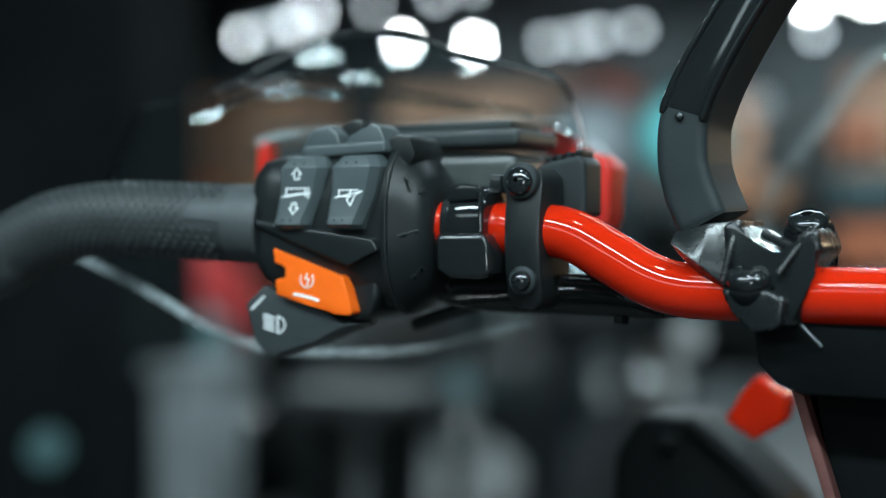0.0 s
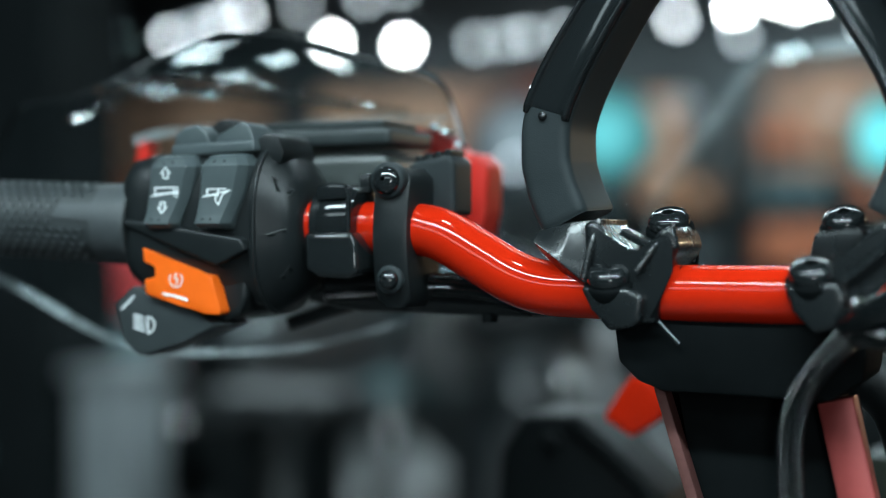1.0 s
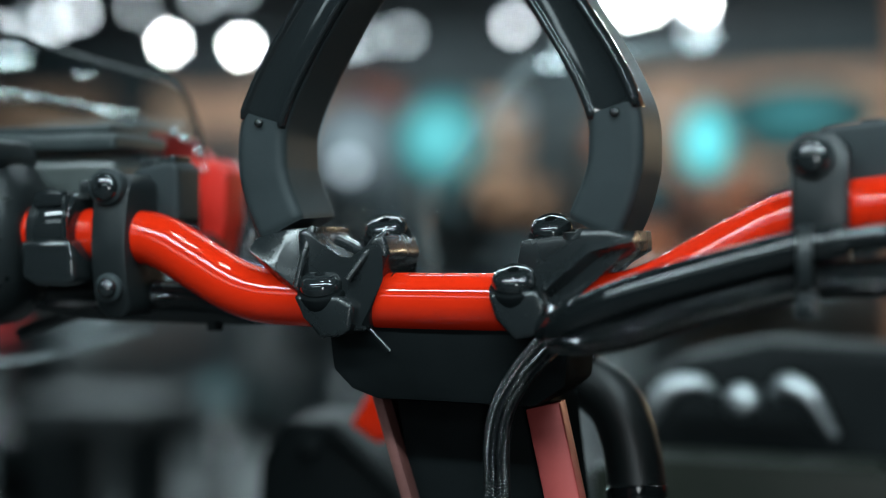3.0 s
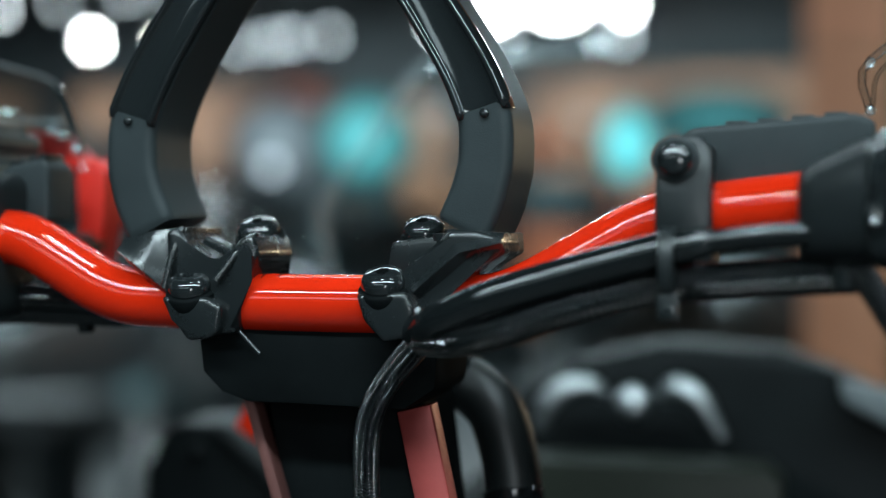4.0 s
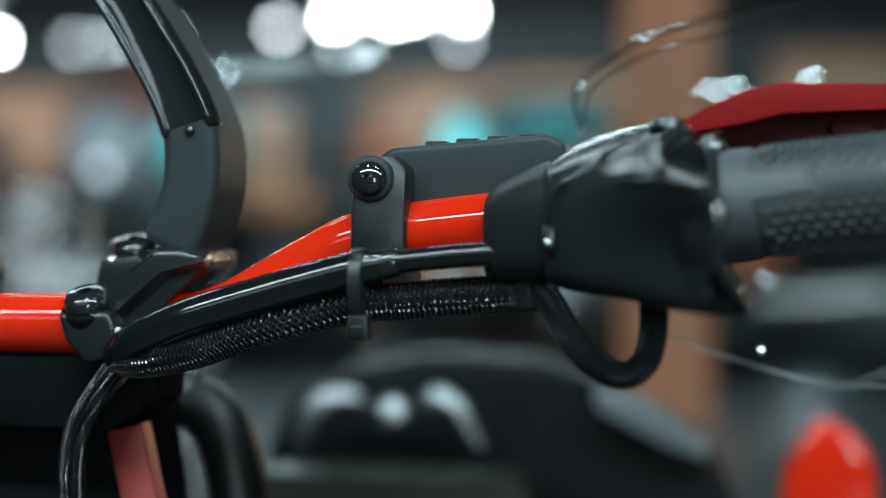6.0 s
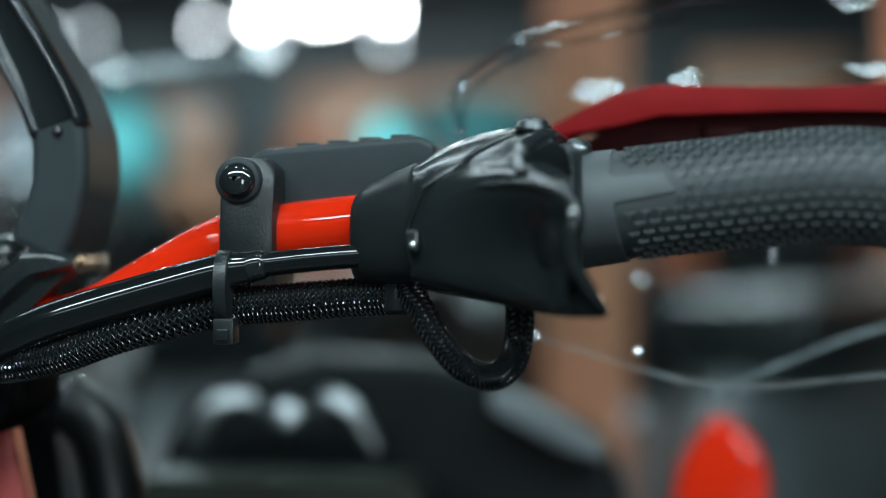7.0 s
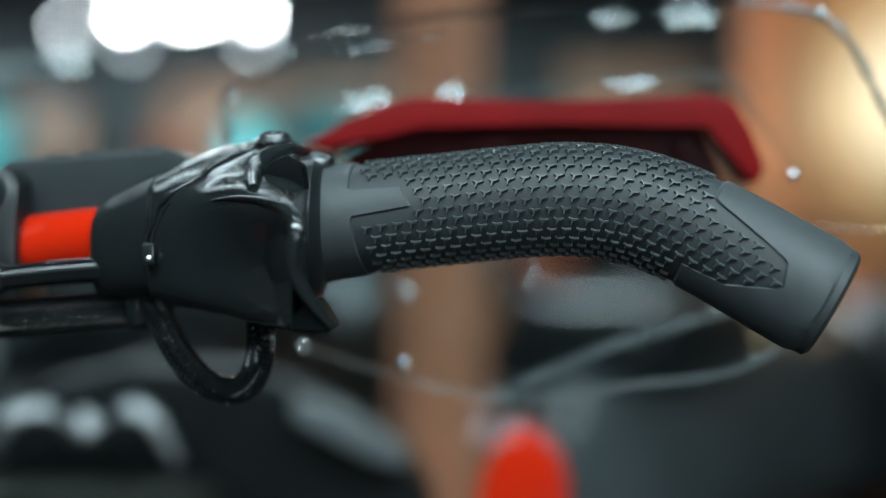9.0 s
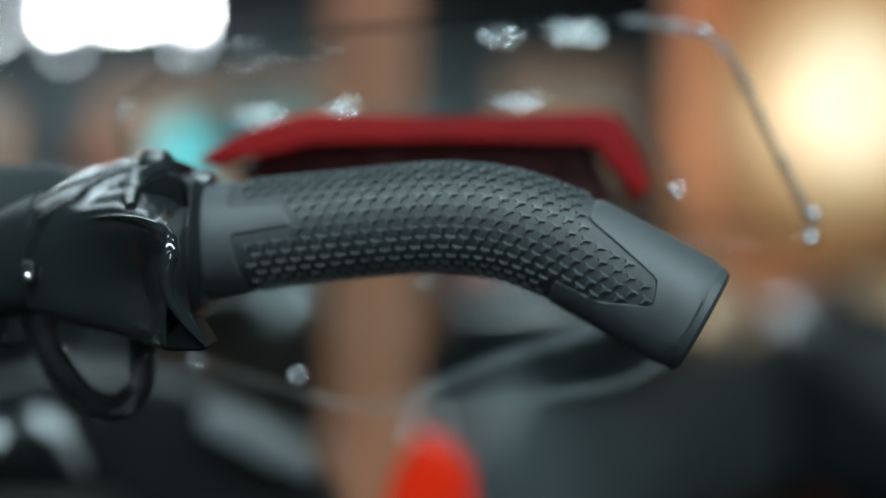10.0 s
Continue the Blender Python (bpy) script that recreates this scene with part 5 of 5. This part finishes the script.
part("red_cowl", prism([(0.311, 0.866), (0.314, 0.885), (0.322, 0.9), (0.332, 0.9145), (0.341, 0.9165), (0.352, 0.9095), (0.362, 0.897), (0.3655, 0.876), (0.36, 0.85), (0.318, 0.85)], 0.345, 0.38, 0.006, 3), RED, sled, "orange red cowl corner")
part("red_corner", prism([(-0.0935, 0.9165), (-0.084, 0.932), (-0.076, 0.941), (-0.06, 0.931), (-0.0625, 0.917), (-0.078, 0.907)], 0.17, 0.19, 0.003, 3), RED, sled, "orange red cowl corner")
part("left_console", prism([(-0.185, 0.80), (-0.18, 0.883), (-0.165, 0.907), (-0.134, 0.907), (-0.11, 0.891), (-0.078, 0.862), (-0.07, 0.80)], 0.24, 0.30, 0.006, 3), GREY_PANEL, sled, "grey moulded side console")
part("console_knob", dome((-0.147, 0.238, 0.892), (0, -1, 0.2), 0.006, 0.005), GREY_PANEL, sled)
part("console_rib", tube([(-0.134, 0.238, 0.905), (-0.112, 0.236, 0.889), (-0.09, 0.236, 0.868), (-0.08, 0.236, 0.85)], 0.005, 12, 5), GREY_PANEL, sled, "dark worn rib")
WS = [(-0.13, 0.95), (-0.128, 0.99), (-0.132, 1.034), (-0.1, 1.078), (-0.074, 1.116), (-0.056, 1.129), (-0.02, 1.132), (0.05, 1.138), (0.2, 1.14), (0.26, 1.13), (0.29, 1.1), (0.33, 1.0), (0.3, 0.9), (-0.1, 0.9)]
yw = lambda x: 0.42 - 0.4 * (x - 0.1) ** 2
ws_ = part("windshield", plate(WS, yw, 0.003, 0.01), PANE, sled, "clear low windshield")
# two patches in place of lamps mirrored by the bent lip
for lx, lz in ((-0.046, 1.1295), (0.054, 1.1385)):
    part("glint_ripple", glint_ripple(lx, yw(lx) - 0.004, lz, 0.014, 0.005, (0.05, -0.96, 0.277)), LIP, ws_, "shallow swellings tilted to mirror a lamp, added on the windshield lip", smooth=80)
part("windshield_edge", ribbon([(x, yw(x), z) for x, z in WS[:8]], 0.011, 0.003, 15), HAZE_MID, ws_, "pale hazy windshield rim")
part("tunnel", box(-0.12, 0.32, -0.15, 1.3, 0.25, 0.56, 0.03), HOOD, sled)
for sx in (-0.3, 0.5):
    part("ski", tube([(sx, 0.2, 0.03), (sx, 0.9, 0.03), (sx, 1.3, 0.1), (sx, 1.45, 0.22)], [0.03, 0.035, 0.03, 0.02], 12, 4), BLACK, sled)
    part("spindle", tube([(sx, 0.85, 0.04), (0.5 * sx + 0.05, 0.8, 0.5)], 0.02, 12, 2), METAL_BLACK, sled)

# ---- other machines and displays in the hall ----


def parked_sled(x, y, turn, body, label):
    """A parked snowmobile, out of the lens's focus."""
    t_ = thing("parked_snowmobile", label, "snowmobile", "parked snowmobiles")
    rings = []
    for v, zt, w in ((-1.2, 0.62, 0.12), (-1.1, 0.74, 0.18), (-0.3, 0.8, 0.2), (0.1, 0.86, 0.28), (0.5, 0.95, 0.36), (0.9, 0.86, 0.36), (1.3, 0.62, 0.26), (1.5, 0.45, 0.12)):
        rings.append([Vector((w * math.cos(u), v, 0.36 + (zt - 0.36) * math.sin(u) if math.sin(u) > 0 else 0.36 + 0.12 * math.sin(u))) for u in np.linspace(0, math.tau, 28, endpoint=False)])
    part("hood", loft(bmesh.new(), rings), body, t_)
    part("windscreen", plate([(-0.28, 0.88), (-0.22, 1.16), (0.0, 1.22), (0.22, 1.16), (0.28, 0.88), (0.0, 0.84)], lambda q: 0.55, 0.004), SMOKE, t_)
    part("bar", tube([(-0.38, 0.05, 1.03), (-0.2, 0.12, 1.04), (0.2, 0.12, 1.04), (0.38, 0.05, 1.03)], 0.012, 12, 4), METAL_BLACK, t_)
    part("seat", box(-0.17, 0.17, -1.0, -0.1, 0.72, 0.9, 0.05), BLACK, t_)
    part("track", box(-0.2, 0.2, -1.4, 0.3, 0.0, 0.32, 0.1), BLACK, t_)
    for s in (-0.45, 0.45):
        part("ski", tube([(s, 0.3, 0.04), (s, 1.2, 0.04), (s, 1.6, 0.2)], 0.04, 12, 4), METAL_BLACK, t_)
        part("spindle", tube([(s, 1.0, 0.05), (s * 0.5, 0.9, 0.45)], 0.025, 10, 2), STEEL, t_)
    t_.matrix_basis = pose(x, y, 0, 0, 0, turn)
    return t_


BODY_GREY = material("grey_machine_paint", (0.065, 0.078, 0.082), 0.35, coat=0.3, tint=0.3, stain=6)
BODY_DARK = material("dark_machine_paint", (0.013, 0.0165, 0.018), 0.35, coat=0.3, tint=0.3, stain=6)
BODY_RED = material("red_machine_paint", (0.3, 0.02, 0.02), 0.35, coat=0.3, tint=0.2, stain=6)
parked_sled(-1.55, 3.6, 25, BODY_DARK, "dark grey parked snowmobile out of focus")
parked_sled(-3.3, 5.2, 15, BODY_DARK, "dark parked snowmobile out of focus")
parked_sled(-0.35, 4.6, -10, BODY_DARK, "dark parked snowmobile beside the column")
parked_sled(0.95, 3.4, -25, BODY_GREY, "grey parked snowmobile at the wall")
parked_sled(1.85, 3.3, 20, BODY_DARK, "dark parked snowmobile before the timber partition")
parked_sled(-5.45, 6.4, 20, BODY_RED, "red parked snowmobile at the back")


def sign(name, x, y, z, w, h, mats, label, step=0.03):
    """A round backlit panel in stepped layers, brightest in front, on a stand; the steps imitate a soft glow."""
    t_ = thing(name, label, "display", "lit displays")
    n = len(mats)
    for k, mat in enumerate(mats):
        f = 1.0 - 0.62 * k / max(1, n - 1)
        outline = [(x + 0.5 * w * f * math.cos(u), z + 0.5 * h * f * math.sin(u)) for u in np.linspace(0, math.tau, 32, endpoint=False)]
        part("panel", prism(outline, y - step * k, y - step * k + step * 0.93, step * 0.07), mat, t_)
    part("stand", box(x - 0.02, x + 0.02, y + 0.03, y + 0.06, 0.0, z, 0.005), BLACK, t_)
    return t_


# layers dim outwards, so the fading of a glow sits in the emission
def steps(name, colour, peak, n=5):
    return [glow(name, colour, peak * (0.1, 0.3, 0.55, 0.8, 1.0)[k]) for k in range(n)]


CYAN_STEPS = steps("cyan_sign", (0.16, 0.74, 0.8), 0.95)
BRIGHT_CYAN_STEPS = steps("bright_cyan_sign", (0.16, 0.76, 0.82), 1.7)
PALE_STEPS = steps("pale_blue_sign", (0.5, 0.7, 0.8), 0.5)
TEAL_STEPS = steps("teal_sign", (0.1, 0.5, 0.55), 0.45)
ORANGE_STEPS = steps("orange_sign", (0.75, 0.16, 0.04), 0.4)
sign("display_sign", -1.68, 5.0, 1.41, 0.42, 0.4, CYAN_STEPS, "round cyan backlit sign on a stand")
sign("display_sign", -2.08, 5.05, 1.40, 0.44, 0.42, PALE_STEPS, "round pale blue backlit sign on a stand")
sign("display_sign", -0.6, 5.0, 1.37, 0.22, 0.34, BRIGHT_CYAN_STEPS, "tall cyan backlit sign on a stand")
sign("display_sign", -0.27, 5.2, 1.48, 0.62, 0.26, TEAL_STEPS, "long teal backlit sign on a stand")
sign("display_sign", -2.78, 7.0, 1.73, 0.52, 0.36, ORANGE_STEPS, "orange backlit sign on a stand")
slab("partition", 1.25, 3.4, 4.6, 4.7, 0.0, 2.6, COLUMN, "brown timber partition wall", "partition")
# glowing layers that stand in for lamplight spreading over the partition
WARM_STEPS = [glow("warm_glow_step", c, p) for c, p in (((0.62, 0.27, 0.09), 0.42), ((0.8, 0.42, 0.16), 0.5), ((0.95, 0.62, 0.3), 0.6), ((1.0, 0.78, 0.46), 0.8), ((1.0, 0.86, 0.6), 1.1))]
sign("warm_glow_panel", 1.86, 4.58, 1.53, 1.0, 1.2, WARM_STEPS, "large round warm yellow glow panel, standing in for lamplight on the partition", 0.02)

PALE = material("pale_plinth", (0.3, 0.33, 0.34), 0.6, spec=0.2, tint=0.25, stain=5)
WORN = material("worn_grey_bench", (0.04, 0.043, 0.044), 0.6, spec=0.2, tint=0.3, stain=6)
plinth = thing("display_plinth", "narrow white display plinth on the floor", "plinth")
part("body", box(-2.47, -2.27, 2.6, 2.8, 0.0, 0.6, 0.03, 3), PALE, plinth)
part("top", box(-2.49, -2.25, 2.58, 2.82, 0.602, 0.64, 0.012, 3), PALE, plinth)
bench = thing("display_bench", "long worn grey bench with two legs", "bench")
part("top", box(-2.35, -1.9, 3.0, 3.35, 0.45, 0.53, 0.02, 3), WORN, bench)
for lx in (-2.25, -2.0):
    part("leg", box(lx - 0.03, lx + 0.03, 3.05, 3.3, 0.0, 0.45, 0.008), BLACK, bench)

# racks of goods along the back wall
GOODS = [material("goods_" + n, c, 0.6, spec=0.2, tint=0.3, stain=9) for n, c in (("dark", (0.03, 0.036, 0.038)), ("brown", (0.15, 0.068, 0.035)), ("orange", (0.2, 0.06, 0.028)), ("slate", (0.025, 0.04, 0.043)), ("grey", (0.06, 0.072, 0.076)), ("black", (0.012, 0.014, 0.015)))]


def rack(x, y, wide, levels, seed, label):
    """An open rack with boxes and bags of goods on its shelves."""
    rng = random.Random(seed)
    t_ = thing("display_rack", label, "rack", "racks at the back of the hall")
    for sx in (x - wide / 2, x + wide / 2):
        part("post", box(sx - 0.025, sx + 0.025, y - 0.2, y + 0.2, 0.0, levels[-1] + 0.3, 0.005), BLACK, t_)
    for z in levels:
        part("shelf", box(x - wide / 2, x + wide / 2, y - 0.2, y + 0.2, z - 0.03, z, 0.005), BLACK, t_)
    for z in levels:
        q = x - wide / 2 + 0.06
        while q < x + wide / 2 - 0.3:
            w, h = rng.uniform(0.25, 0.6), rng.uniform(0.16, 0.34)
            if rng.random() < 0.8:
                g = part("goods_box", box(q, q + w, y - 0.16, y + rng.uniform(0.0, 0.14), z, z + h, 0.06, 3), rng.choice(GOODS))
                tagged(g, "boxed goods on a shelf of the rack", "box", "goods on the racks")
            q += w + rng.uniform(0.03, 0.2)


for rx, wide, seed in ((-7.2, 1.8, 3), (-5.0, 1.7, 5), (-3.05, 1.6, 8), (-1.2, 1.7, 13), (0.75, 1.4, 21), (2.6, 1.6, 34)):
    rack(rx, 9.3, wide, (0.35, 0.75, 1.15, 1.55), seed, "open black rack with mixed boxed goods")


def spot_ball(x, y, z, r, mat):
    """A glowing ball on a made-up stand, in place of a blurred glint."""
    t_ = thing("glow_ball", "small glowing ball on a thin stand, added for a blurred light spot", "lamp", "small stand lamps")
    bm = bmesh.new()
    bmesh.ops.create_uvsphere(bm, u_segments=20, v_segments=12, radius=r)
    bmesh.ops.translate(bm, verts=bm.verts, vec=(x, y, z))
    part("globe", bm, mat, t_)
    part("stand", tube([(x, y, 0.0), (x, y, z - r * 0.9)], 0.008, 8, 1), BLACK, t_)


# glowing balls added for blurred spots of light low in the hall
TEAL_BALL = glow("teal_ball", (0.12, 0.3, 0.33), 0.36)
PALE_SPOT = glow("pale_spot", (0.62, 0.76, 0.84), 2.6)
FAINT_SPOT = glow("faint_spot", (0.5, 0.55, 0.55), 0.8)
PALE_BALL = glow("pale_ball", (0.5, 0.62, 0.66), 0.55)
for bx, by, bz, brad, bmat in ((-1.34, 4.0, 0.66, 0.05, PALE_BALL), (-1.41, 4.0, 0.5, 0.055, PALE_BALL), (-1.49, 3.5, 0.4, 0.05, TEAL_BALL), (-1.37, 5.0, 1.515, 0.05, PALE_BALL), (-2.62, 2.35, 0.42, 0.05, TEAL_BALL), (-2.2, 4.0, 0.46, 0.045, TEAL_BALL), (-4.1, 5.0, 0.5, 0.12, TEAL_BALL), (-2.02, 4.8, 1.29, 0.03, PALE_SPOT), (-0.73, 4.8, 1.45, 0.03, FAINT_SPOT)):
    spot_ball(bx, by, bz, brad, bmat)
